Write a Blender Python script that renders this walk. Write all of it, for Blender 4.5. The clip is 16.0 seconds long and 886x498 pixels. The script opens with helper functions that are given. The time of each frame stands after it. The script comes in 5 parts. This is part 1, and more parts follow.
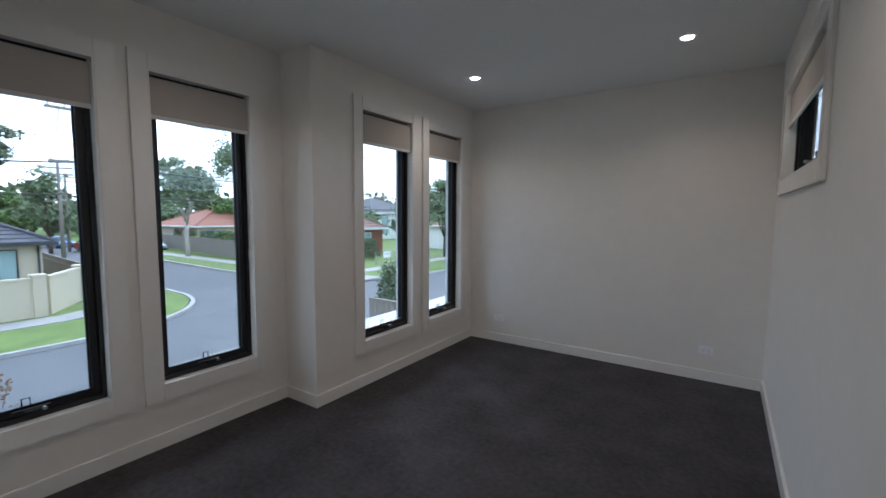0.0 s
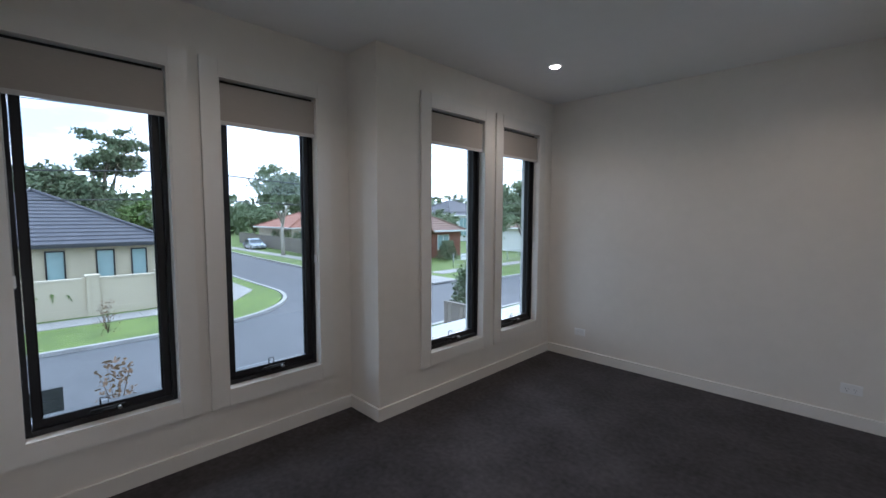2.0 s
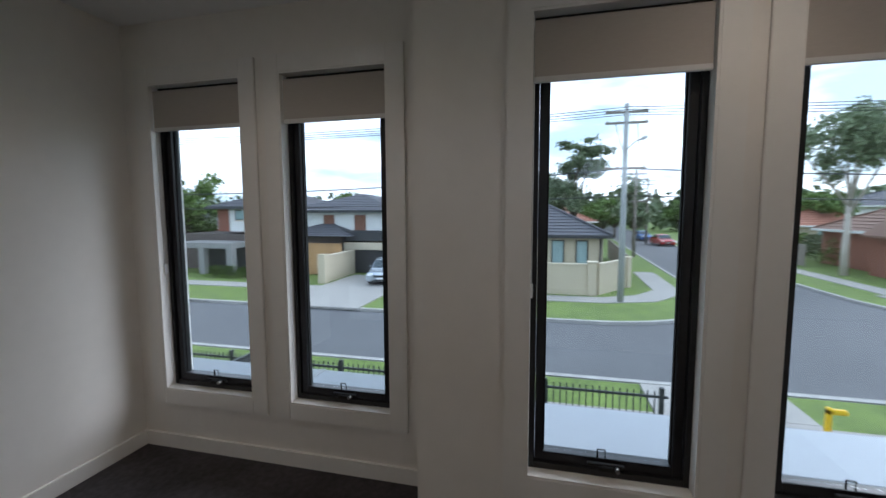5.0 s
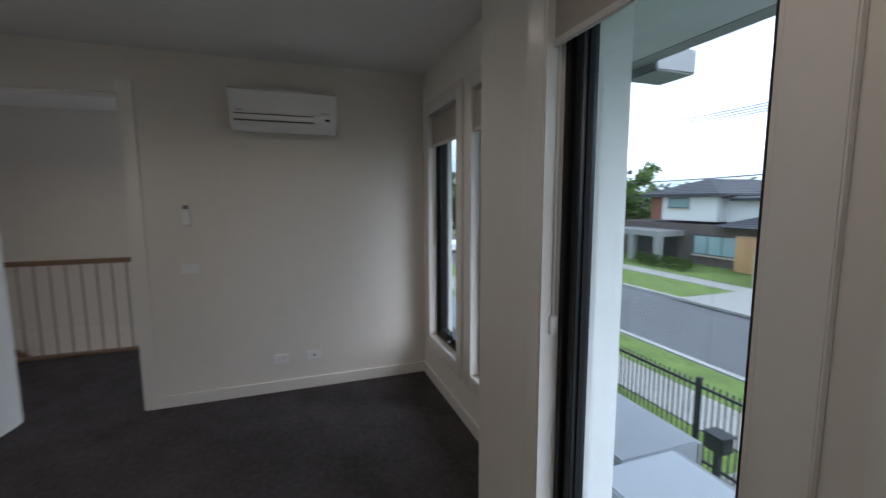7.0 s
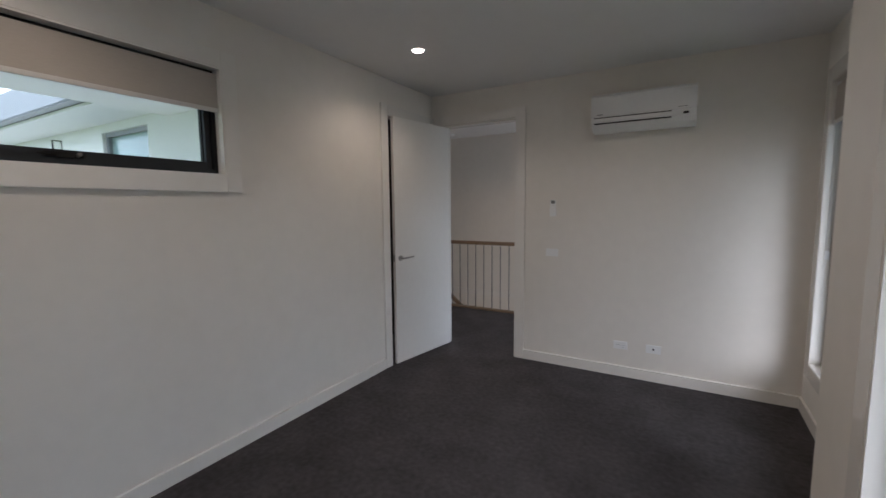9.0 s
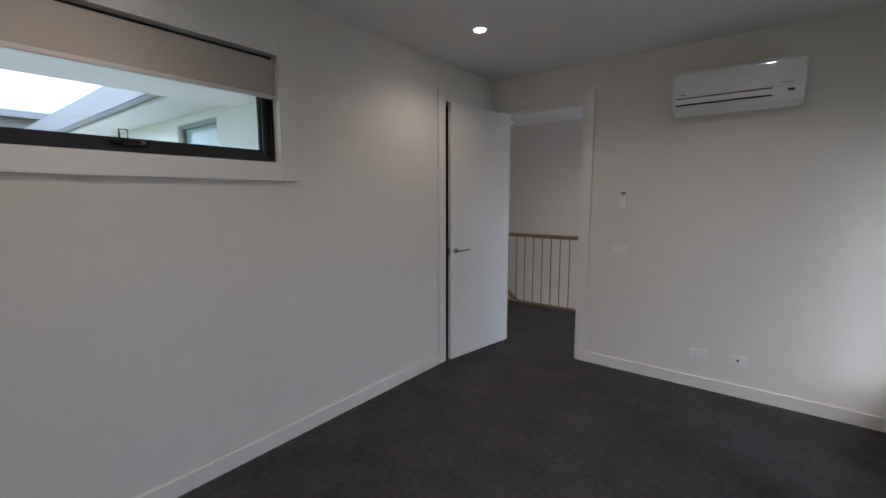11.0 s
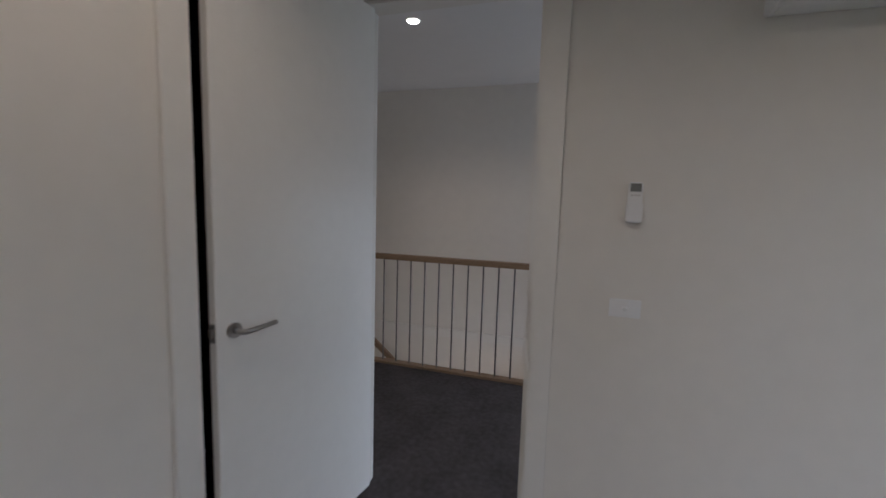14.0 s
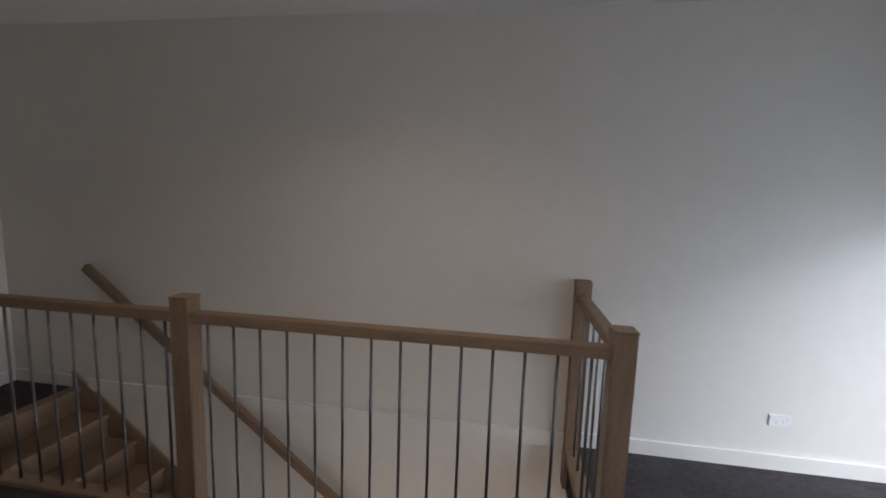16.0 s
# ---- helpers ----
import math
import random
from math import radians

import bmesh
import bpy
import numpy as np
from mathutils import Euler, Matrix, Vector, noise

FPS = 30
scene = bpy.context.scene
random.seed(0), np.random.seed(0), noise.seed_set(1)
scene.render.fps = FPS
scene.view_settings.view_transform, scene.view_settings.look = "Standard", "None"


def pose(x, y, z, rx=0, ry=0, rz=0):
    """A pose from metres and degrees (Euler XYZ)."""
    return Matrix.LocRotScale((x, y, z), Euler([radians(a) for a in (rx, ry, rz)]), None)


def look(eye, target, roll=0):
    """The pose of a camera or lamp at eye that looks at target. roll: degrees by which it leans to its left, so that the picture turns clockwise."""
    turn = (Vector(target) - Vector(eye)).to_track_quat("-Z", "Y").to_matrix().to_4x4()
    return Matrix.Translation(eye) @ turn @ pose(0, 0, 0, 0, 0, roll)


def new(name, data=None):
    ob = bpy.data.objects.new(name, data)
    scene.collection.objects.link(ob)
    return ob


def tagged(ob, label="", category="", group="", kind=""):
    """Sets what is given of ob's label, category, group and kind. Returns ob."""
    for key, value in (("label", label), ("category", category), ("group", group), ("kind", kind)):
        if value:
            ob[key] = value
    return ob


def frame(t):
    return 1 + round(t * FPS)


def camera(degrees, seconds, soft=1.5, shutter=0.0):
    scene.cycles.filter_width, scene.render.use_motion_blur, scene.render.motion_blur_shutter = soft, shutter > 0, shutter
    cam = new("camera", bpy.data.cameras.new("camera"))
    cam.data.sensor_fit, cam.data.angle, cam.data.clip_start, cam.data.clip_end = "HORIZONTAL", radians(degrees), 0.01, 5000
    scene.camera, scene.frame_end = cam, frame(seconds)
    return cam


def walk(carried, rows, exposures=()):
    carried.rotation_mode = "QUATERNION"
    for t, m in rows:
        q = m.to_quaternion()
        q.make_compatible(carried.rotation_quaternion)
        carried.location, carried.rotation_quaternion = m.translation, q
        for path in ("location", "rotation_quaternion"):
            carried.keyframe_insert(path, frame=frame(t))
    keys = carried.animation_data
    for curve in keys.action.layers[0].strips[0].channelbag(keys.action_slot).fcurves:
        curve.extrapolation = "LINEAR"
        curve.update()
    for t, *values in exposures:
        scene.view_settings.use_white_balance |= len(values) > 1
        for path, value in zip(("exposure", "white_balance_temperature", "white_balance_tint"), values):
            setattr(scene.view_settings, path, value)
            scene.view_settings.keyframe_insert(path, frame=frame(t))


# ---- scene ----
cam = camera(93.2, 16.0, shutter=0.4)
PATH = [
    (0, (-0.291, -0.02, 1.469), (-1.405, 1.633, 1.303), 0.3),
    (0.5, (-0.299, 0.018, 1.454), (-1.536, 1.581, 1.3), 0.1),
    (1, (-0.333, 0.051, 1.447), (-1.692, 1.51, 1.3), 0.0),
    (1.5, (-0.354, 0.096, 1.466), (-1.747, 1.523, 1.315), 0.3),
    (2, (-0.414, 0.238, 1.486), (-1.816, 1.656, 1.328), 0.2),
    (2.5, (-0.471, 0.512, 1.491), (-1.962, 1.835, 1.332), 0.0),
    (3, (-0.606, 0.883, 1.504), (-2.237, 2.028, 1.332), 0.1),
    (3.5, (-0.729, 1.227, 1.519), (-2.503, 2.133, 1.342), 0.1),
    (4, (-0.761, 1.661, 1.523), (-2.703, 2.11, 1.353), 0.2),
    (6.5, (-1.8, 3.509, 1.578), (-2.953, 1.889, 1.361), -0.6),
    (7, (-2.054, 3.635, 1.595), (-2.714, 1.762, 1.362), -0.2),
    (7.5, (-2.244, 3.73, 1.57), (-2.436, 1.752, 1.343), -0.5),
    (8, (-2.379, 3.794, 1.559), (-1.948, 1.853, 1.339), -0.5),
    (8.5, (-2.354, 3.884, 1.541), (-1.552, 2.064, 1.333), -0.5),
    (9, (-2.37, 3.905, 1.523), (-1.366, 2.188, 1.317), -0.5),
    (9.5, (-2.37, 3.912, 1.513), (-1.259, 2.263, 1.298), -0.4),
    (12, (-2.02, 3.403, 1.524), (-0.801, 1.838, 1.273), -0.1),
    (12.5, (-1.835, 3.074, 1.506), (-0.747, 1.415, 1.257), -0.1),
    (13, (-1.591, 2.655, 1.494), (-0.612, 0.928, 1.248), 0.3),
    (13.5, (-1.348, 2.235, 1.473), (-0.543, 0.418, 1.244), 0.7),
    (14, (-1.093, 1.767, 1.468), (-0.476, -0.123, 1.249), 1.7),
    (14.5, (-0.923, 1.351, 1.479), (-0.376, -0.562, 1.275), 2.2),
    (15, (-0.803, 0.885, 1.542), (-0.361, -1.051, 1.3), 2.8),
    (15.5, (-0.634, 0.474, 1.575), (-0.33, -1.484, 1.31), 2.2),
    (16, (-0.515, 0.059, 1.565), (-0.213, -1.902, 1.313), 1.9),
]
EXPOSURES = [(0.0, 1.12, 5400, 15), (3.0, 0.95, 5450, 16), (5.0, 0.66, 5700, 14), (7.5, 0.68, 5700, 14), (9.0, 1.25, 5850, 17), (12.0, 1.2, 5650, 17), (14.0, 1.12, 5700, 17), (16.0, 1.3, 5850, 17)]
walk(cam, [(t, look(eye, target, roll)) for t, eye, target, roll in PATH], EXPOSURES)

# ---- world and sun: bright overcast afternoon ----
world = bpy.data.worlds.new("sky")
scene.world = world
world.use_nodes = True
wn, wl = world.node_tree.nodes, world.node_tree.links
bg = wn["Background"]
sky = wn.new("ShaderNodeTexSky")
sky.sky_type, sky.sun_disc, sky.sun_elevation, sky.sun_rotation = "NISHITA", False, radians(34), radians(-40)
tc = wn.new("ShaderNodeTexCoord")
mp = wn.new("ShaderNodeMapping")
mp.inputs["Scale"].default_value = (1.0, 1.0, 4.5)
cloud = wn.new("ShaderNodeTexNoise")
cloud.inputs["Scale"].default_value, cloud.inputs["Detail"].default_value, cloud.inputs["Roughness"].default_value = 2.2, 7, 0.55
ramp = wn.new("ShaderNodeValToRGB")
ramp.color_ramp.elements[0].position, ramp.color_ramp.elements[1].position = 0.40, 0.70
ramp.color_ramp.elements[0].color, ramp.color_ramp.elements[1].color = (3.6, 4.6, 5.4, 1), (13.2, 13.6, 13.8, 1)
mixs = wn.new("ShaderNodeMix")
mixs.data_type = "RGBA"
mixs.inputs[0].default_value = 0.88
wl.new(tc.outputs["Generated"], mp.inputs["Vector"])
wl.new(mp.outputs["Vector"], cloud.inputs["Vector"])
wl.new(cloud.outputs["Fac"], ramp.inputs["Fac"])
wl.new(sky.outputs["Color"], mixs.inputs[6])
wl.new(ramp.outputs["Color"], mixs.inputs[7])
wl.new(mixs.outputs[2], bg.inputs["Color"])
bg.inputs["Strength"].default_value = 0.16

sun = new("sun", bpy.data.lights.new("sun", "SUN"))
sun.data.energy, sun.data.angle, sun.data.color = 1.5, radians(40), (1.0, 0.97, 0.92)
sun.matrix_world = look((-50, 64, 52), (0, 0, 0))

# daylight standing in the hall window's opening
hall_sky = new("hall_window_light", bpy.data.lights.new("hall_window_light", "AREA"))
hall_sky.data.shape, hall_sky.data.size, hall_sky.data.size_y, hall_sky.data.energy, hall_sky.data.color = "RECTANGLE", 1.7, 1.2, 4.0, (0.90, 0.95, 1.0)
hall_sky.matrix_world = look((-3.12, -1.35, 0.95), (0, -1.75, 0.35))

# added fill lamp low in the stairwell, before a closed wall, to brighten it
stair_fill = new("stairwell_fill_light", bpy.data.lights.new("stairwell_fill_light", "AREA"))
stair_fill.data.shape, stair_fill.data.size, stair_fill.data.size_y, stair_fill.data.energy, stair_fill.data.color = "RECTANGLE", 0.85, 1.9, 13.0, (1.0, 0.94, 0.85)
stair_fill.matrix_world = look((-0.93, -2.06, -1.9), (3, -2.1, -1.3))

# ---- materials ----
def mat(name, color, rough=0.6, metal=0.0, var=0.0, scale=8.0, bump=0.0, bscale=60.0, spec=0.5, detail=6.0, stretch=(1, 1, 1), rand=0.0, dark=None, coat=0.0):
    m = bpy.data.materials.new(name)
    m.use_nodes = True
    n, l = m.node_tree.nodes, m.node_tree.links
    b = n["Principled BSDF"]
    b.inputs["Roughness"].default_value, b.inputs["Metallic"].default_value = rough, metal
    b.inputs["Specular IOR Level"].default_value = spec
    b.inputs["Coat Weight"].default_value = coat
    b.inputs["Base Color"].default_value = (*color, 1)
    t = n.new("ShaderNodeTexCoord")
    p = n.new("ShaderNodeMapping")
    p.inputs["Scale"].default_value = stretch
    l.new(t.outputs["Object"], p.inputs["Vector"])
    if var:
        big, fine = n.new("ShaderNodeTexNoise"), n.new("ShaderNodeTexNoise")
        big.inputs["Scale"].default_value, big.inputs["Detail"].default_value = scale, detail
        fine.inputs["Scale"].default_value, fine.inputs["Detail"].default_value = scale * 9, 3
        l.new(p.outputs["Vector"], big.inputs["Vector"])
        l.new(p.outputs["Vector"], fine.inputs["Vector"])
        add = n.new("ShaderNodeMath")
        add.operation = "ADD"
        l.new(big.outputs["Fac"], add.inputs[0])
        l.new(fine.outputs["Fac"], add.inputs[1])
        src = add.outputs[0]
        if rand:
            oi = n.new("ShaderNodeObjectInfo")
            ma = n.new("ShaderNodeMath")
            ma.operation = "MULTIPLY_ADD"
            ma.inputs[1].default_value = rand
            l.new(oi.outputs["Random"], ma.inputs[0])
            l.new(src, ma.inputs[2])
            src = ma.outputs[0]
        r = n.new("ShaderNodeValToRGB")
        d = dark or tuple(c * (1 - var) for c in color)
        r.color_ramp.elements[0].position, r.color_ramp.elements[1].position = 0.35, 0.65
        half = n.new("ShaderNodeMath")
        half.operation = "MULTIPLY"
        half.inputs[1].default_value = 0.5
        l.new(src, half.inputs[0])
        r.color_ramp.elements[0].color = (*d, 1)
        r.color_ramp.elements[1].color = (*(min(1, c * (1 + var * 0.5)) for c in color), 1)
        l.new(half.outputs[0], r.inputs["Fac"])
        l.new(r.outputs["Color"], b.inputs["Base Color"])
    if bump:
        x = n.new("ShaderNodeTexNoise")
        x.inputs["Scale"].default_value, x.inputs["Detail"].default_value = bscale, 4
        l.new(p.outputs["Vector"], x.inputs["Vector"])
        u = n.new("ShaderNodeBump")
        u.inputs["Strength"].default_value, u.inputs["Distance"].default_value = bump, 0.01
        l.new(x.outputs["Fac"], u.inputs["Height"])
        l.new(u.outputs["Normal"], b.inputs["Normal"])
    return m


def glow(name, color, strength):
    m = bpy.data.materials.new(name)
    m.use_nodes = True
    b = m.node_tree.nodes["Principled BSDF"]
    b.inputs["Base Color"].default_value = (0.8, 0.8, 0.8, 1)
    b.inputs["Emission Color"].default_value, b.inputs["Emission Strength"].default_value = (*color, 1), strength
    return m


def glass_mat(name, tint=(0.93, 0.96, 0.96)):
    m = bpy.data.materials.new(name)
    m.use_nodes = True
    n, l = m.node_tree.nodes, m.node_tree.links
    out = n["Material Output"]
    tr, gl, mx, fr = n.new("ShaderNodeBsdfTransparent"), n.new("ShaderNodeBsdfGlossy"), n.new("ShaderNodeMixShader"), n.new("ShaderNodeLayerWeight")
    pw, ma = n.new("ShaderNodeMath"), n.new("ShaderNodeMath")
    pw.operation, ma.operation = "POWER", "MULTIPLY_ADD"
    pw.inputs[1].default_value, ma.inputs[1].default_value, ma.inputs[2].default_value = 5, 0.9, 0.03
    tr.inputs["Color"].default_value = (*tint, 1)
    gl.inputs["Roughness"].default_value = 0.02
    fr.inputs["Blend"].default_value = 0.5
    l.new(fr.outputs["Facing"], pw.inputs[0])
    l.new(pw.outputs[0], ma.inputs[0])
    l.new(ma.outputs[0], mx.inputs["Fac"])
    l.new(tr.outputs[0], mx.inputs[1])
    l.new(gl.outputs[0], mx.inputs[2])
    l.new(mx.outputs[0], out.inputs["Surface"])
    return m


M_WALL = mat("wall paint", (0.80, 0.765, 0.71), 0.6, var=0.03, scale=1.2, bump=0.05, bscale=180)
M_CEIL = mat("ceiling paint", (0.78, 0.775, 0.765), 0.85, var=0.02, scale=1.0, bump=0.04, bscale=150)
M_TRIM = mat("white trim enamel", (0.84, 0.815, 0.77), 0.26, var=0.02, scale=3, bump=0.02, bscale=90)
M_DOOR = mat("door enamel", (0.82, 0.80, 0.765), 0.32, var=0.025, scale=2, bump=0.03, bscale=70)
M_CARPET = mat("charcoal carpet", (0.100, 0.092, 0.096), 0.98, var=0.34, scale=3.2, bump=1.0, bscale=300, spec=0.1, detail=12)
M_BLACK = mat("black aluminium", (0.012, 0.012, 0.014), 0.38, var=0.2, scale=20, bump=0.03, bscale=300)
M_SEAL = mat("black rubber", (0.006, 0.006, 0.006), 0.8)
M_BLIND = mat("taupe blind fabric", (0.47, 0.43, 0.385), 0.9, var=0.05, scale=30, bump=0.15, bscale=900, stretch=(1, 1, 6), spec=0.15)
M_RAIL = mat("blind rail", (0.66, 0.65, 0.63), 0.45, var=0.04, scale=20)
M_PLASTIC = mat("white plastic", (0.86, 0.86, 0.855), 0.28, var=0.02, scale=5)
M_ACF = mat("glossy white plastic", (0.84, 0.84, 0.835), 0.04, var=0.02, scale=4, coat=0.4)
M_GREYP = mat("grey plastic", (0.22, 0.23, 0.23), 0.4, var=0.1, scale=20)
# near-black for slots and sockets; on the closet walls it stands for darkness
M_DARK = mat("dark slots and closet shade", (0.02, 0.02, 0.022), 0.6, var=0.2, scale=10)
M_NICKEL = mat("satin nickel", (0.42, 0.40, 0.38), 0.30, 1.0, var=0.08, scale=30)
M_OAK = mat("oak", (0.275, 0.188, 0.118), 0.45, var=0.28, scale=5, bump=0.08, bscale=60, stretch=(1, 8, 8))
M_OAKV = mat("oak upright", (0.275, 0.188, 0.118), 0.45, var=0.28, scale=5, bump=0.08, bscale=60, stretch=(8, 8, 1))
M_STEEL = mat("gunmetal steel", (0.20, 0.20, 0.205), 0.38, 0.9, var=0.1, scale=30)
M_LED = glow("led diffuser", (1.0, 0.88, 0.74), 20)
M_GLASS = glass_mat("clear glass")
M_RENDER = mat("white render", (0.74, 0.75, 0.74), 0.9, var=0.05, scale=2, bump=0.25, bscale=120)
M_GUTTER = mat("grey metal fascia", (0.24, 0.25, 0.265), 0.45, 0.3, var=0.1, scale=4)
M_GUTTERL = mat("pale metal gutter", (0.46, 0.48, 0.50), 0.3, 0.5, var=0.1, scale=4)
M_PORCH = mat("porch roof sheet", (0.25, 0.275, 0.305), 0.55, var=0.14, scale=1.5, bump=0.1, bscale=30)
M_PORCHW = mat("pale porch sheet", (0.37, 0.40, 0.44), 0.6, var=0.06, scale=1.5, bump=0.1, bscale=30)
M_CHARC = mat("charcoal metal", (0.03, 0.032, 0.036), 0.5, var=0.15, scale=10)
M_ASPH = mat("asphalt", (0.112, 0.114, 0.12), 0.9, var=0.16, scale=0.5, bump=0.4, bscale=90, detail=10)
M_CONC = mat("concrete", (0.32, 0.305, 0.285), 0.9, var=0.16, scale=0.8, bump=0.2, bscale=60, detail=9)
M_KERB = mat("kerb concrete", (0.36, 0.35, 0.33), 0.9, var=0.2, scale=1.5, bump=0.2, bscale=40)
M_GRASS = mat("grass", (0.135, 0.19, 0.04), 0.95, var=0.45, scale=1.1, bump=0.8, bscale=60, detail=9, dark=(0.075, 0.115, 0.025))
M_BEIGE = mat("beige render", (0.50, 0.435, 0.32), 0.9, var=0.08, scale=1.2, bump=0.15, bscale=60)
M_BEIGED = mat("beige render cap", (0.54, 0.475, 0.365), 0.9, var=0.08, scale=2, bump=0.1, bscale=60)
M_TILE = mat("dark roof tile", (0.085, 0.085, 0.10), 0.75, var=0.3, scale=3, bump=0.3, bscale=20)
M_TILEB = mat("brown roof tile", (0.23, 0.14, 0.105), 0.85, var=0.3, scale=3, bump=0.3, bscale=20)
M_TILER = mat("terracotta roof tile", (0.34, 0.15, 0.10), 0.85, var=0.25, scale=3, bump=0.3, bscale=20)
M_BRICK = mat("red brick", (0.25, 0.105, 0.07), 0.9, var=0.3, scale=6, bump=0.3, bscale=30)
M_BRICKD = mat("dark brown brick", (0.115, 0.095, 0.085), 0.9, var=0.25, scale=6, bump=0.3, bscale=30)
M_GALV = mat("weathered concrete pole", (0.36, 0.37, 0.37), 0.8, var=0.2, scale=3, bump=0.2, bscale=25)
M_WHITEW = mat("pale house wall", (0.72, 0.72, 0.70), 0.9, var=0.06, scale=1.5, bump=0.1, bscale=40)
M_GREYW = mat("grey house wall", (0.26, 0.255, 0.25), 0.85, var=0.1, scale=2, bump=0.1, bscale=40)
M_WIN = mat("house window glass", (0.30, 0.42, 0.43), 0.08, var=0.15, scale=1.5, spec=0.8)
M_SHUT = mat("brown shutter", (0.20, 0.085, 0.05), 0.6, var=0.2, scale=5)
M_TIMBER = mat("grey weathered palings", (0.20, 0.175, 0.15), 0.9, var=0.35, scale=3, bump=0.3, bscale=30, stretch=(6, 6, 1), rand=0.5)
M_TIMBERN = mat("tan palings", (0.42, 0.25, 0.12), 0.85, var=0.25, scale=3, bump=0.3, bscale=30, stretch=(6, 6, 1), rand=0.5)
M_POLE = mat("pole timber", (0.24, 0.21, 0.18), 0.9, var=0.3, scale=4, bump=0.3, bscale=30, stretch=(6, 6, 0.6))
M_BARK = mat("pale gum bark", (0.46, 0.42, 0.36), 0.85, var=0.3, scale=3, bump=0.4, bscale=12)
M_BARKD = mat("dark bark", (0.10, 0.075, 0.055), 0.95, var=0.3, scale=4, bump=0.5, bscale=14)
M_LEAF = mat("gum leaves", (0.19, 0.235, 0.135), 0.75, var=0.5, scale=0.6, dark=(0.09, 0.125, 0.06))
M_LEAFD = mat("dark leaves", (0.13, 0.165, 0.085), 0.75, var=0.5, scale=0.6, dark=(0.06, 0.085, 0.04))
M_LEAFL = mat("bright leaves", (0.11, 0.18, 0.035), 0.75, var=0.45, scale=0.6, dark=(0.05, 0.085, 0.015))
M_DRY = mat("dry leaves", (0.24, 0.15, 0.09), 0.85, var=0.3, scale=4)
M_WIRE = mat("cable", (0.03, 0.03, 0.035), 0.6)
M_SILVER = mat("silver car paint", (0.46, 0.50, 0.55), 0.22, 0.6, var=0.05, scale=3, coat=0.6)
M_WHITEC = mat("white car paint", (0.78, 0.78, 0.78), 0.22, var=0.03, scale=3, coat=0.6)
M_REDC = mat("red car paint", (0.42, 0.03, 0.03), 0.25, var=0.05, scale=3, coat=0.6)
M_BLUEC = mat("blue car paint", (0.05, 0.12, 0.35), 0.25, var=0.05, scale=3, coat=0.6)
M_CARG = mat("car glass", (0.03, 0.04, 0.045), 0.05, spec=0.8)
M_TYRE = mat("tyre rubber", (0.02, 0.02, 0.02), 0.85, var=0.2, scale=20)
M_YELLOW = mat("yellow plastic", (0.75, 0.50, 0.02), 0.4, var=0.05, scale=10)
M_ORANGE = mat("red plastic", (0.65, 0.10, 0.03), 0.4, var=0.05, scale=10)


# ---- building helpers ----
def bm_box(bm, x0, x1, y0, y1, z0, z1, m=None):
    v = [bm.verts.new(p) for p in ((x0, y0, z0), (x1, y0, z0), (x1, y1, z0), (x0, y1, z0), (x0, y0, z1), (x1, y0, z1), (x1, y1, z1), (x0, y1, z1))]
    if m is not None:
        for w in v:
            w.co = m @ w.co
    for f in ((3, 2, 1, 0), (4, 5, 6, 7), (0, 1, 5, 4), (1, 2, 6, 5), (2, 3, 7, 6), (3, 0, 4, 7)):
        bm.faces.new([v[i] for i in f])
    return v


def boxes(*bs, bevel=0.0):
    bm = bmesh.new()
    for b in bs:
        bm_box(bm, min(b[0], b[1]), max(b[0], b[1]), min(b[2], b[3]), max(b[2], b[3]), min(b[4], b[5]), max(b[4], b[5]))
    if bevel:
        bmesh.ops.bevel(bm, geom=bm.edges[:], offset=bevel, segments=2, affect="EDGES", clamp_overlap=True)
    return bm


def tube(bm, pts, r0, r1=None, sides=8):
    r1 = r0 if r1 is None else r1
    pts = [Vector(p) for p in pts]
    rings = []
    for i, p in enumerate(pts):
        d = (pts[min(i + 1, len(pts) - 1)] - pts[max(i - 1, 0)]).normalized()
        a = d.orthogonal().normalized() if abs(d.z) > 0.99 else Vector((0, 0, 1)).cross(d).normalized()
        b = d.cross(a)
        r = r0 + (r1 - r0) * i / max(1, len(pts) - 1)
        rings.append([bm.verts.new(p + (a * math.cos(2 * math.pi * k / sides) + b * math.sin(2 * math.pi * k / sides)) * r) for k in range(sides)])
    for p, q in zip(rings, rings[1:]):
        for k in range(sides):
            f = bm.faces.new((p[k], p[(k + 1) % sides], q[(k + 1) % sides], q[k]))
            f.smooth = True
    bm.faces.new(rings[0][::-1])
    bm.faces.new(rings[-1])
    return bm


def tubes(*runs, sides=8):
    bm = bmesh.new()
    for r in runs:
        tube(bm, *r, sides=sides)
    return bm


def lathe(profile, sides=24, axis="z"):
    bm = bmesh.new()
    rings = []
    for r, h in profile:
        ring = []
        for k in range(sides):
            a = 2 * math.pi * k / sides
            p = (r * math.cos(a), r * math.sin(a), h)
            if axis == "y":
                p = (p[0], p[2], p[1])
            ring.append(bm.verts.new(p))
        rings.append(ring)
    for p, q in zip(rings, rings[1:]):
        for k in range(sides):
            f = bm.faces.new((p[k], p[(k + 1) % sides], q[(k + 1) % sides], q[k]))
            f.smooth = True
    bm.faces.new(rings[0][::-1])
    bm.faces.new(rings[-1])
    bmesh.ops.recalc_face_normals(bm, faces=bm.faces[:])
    return bm


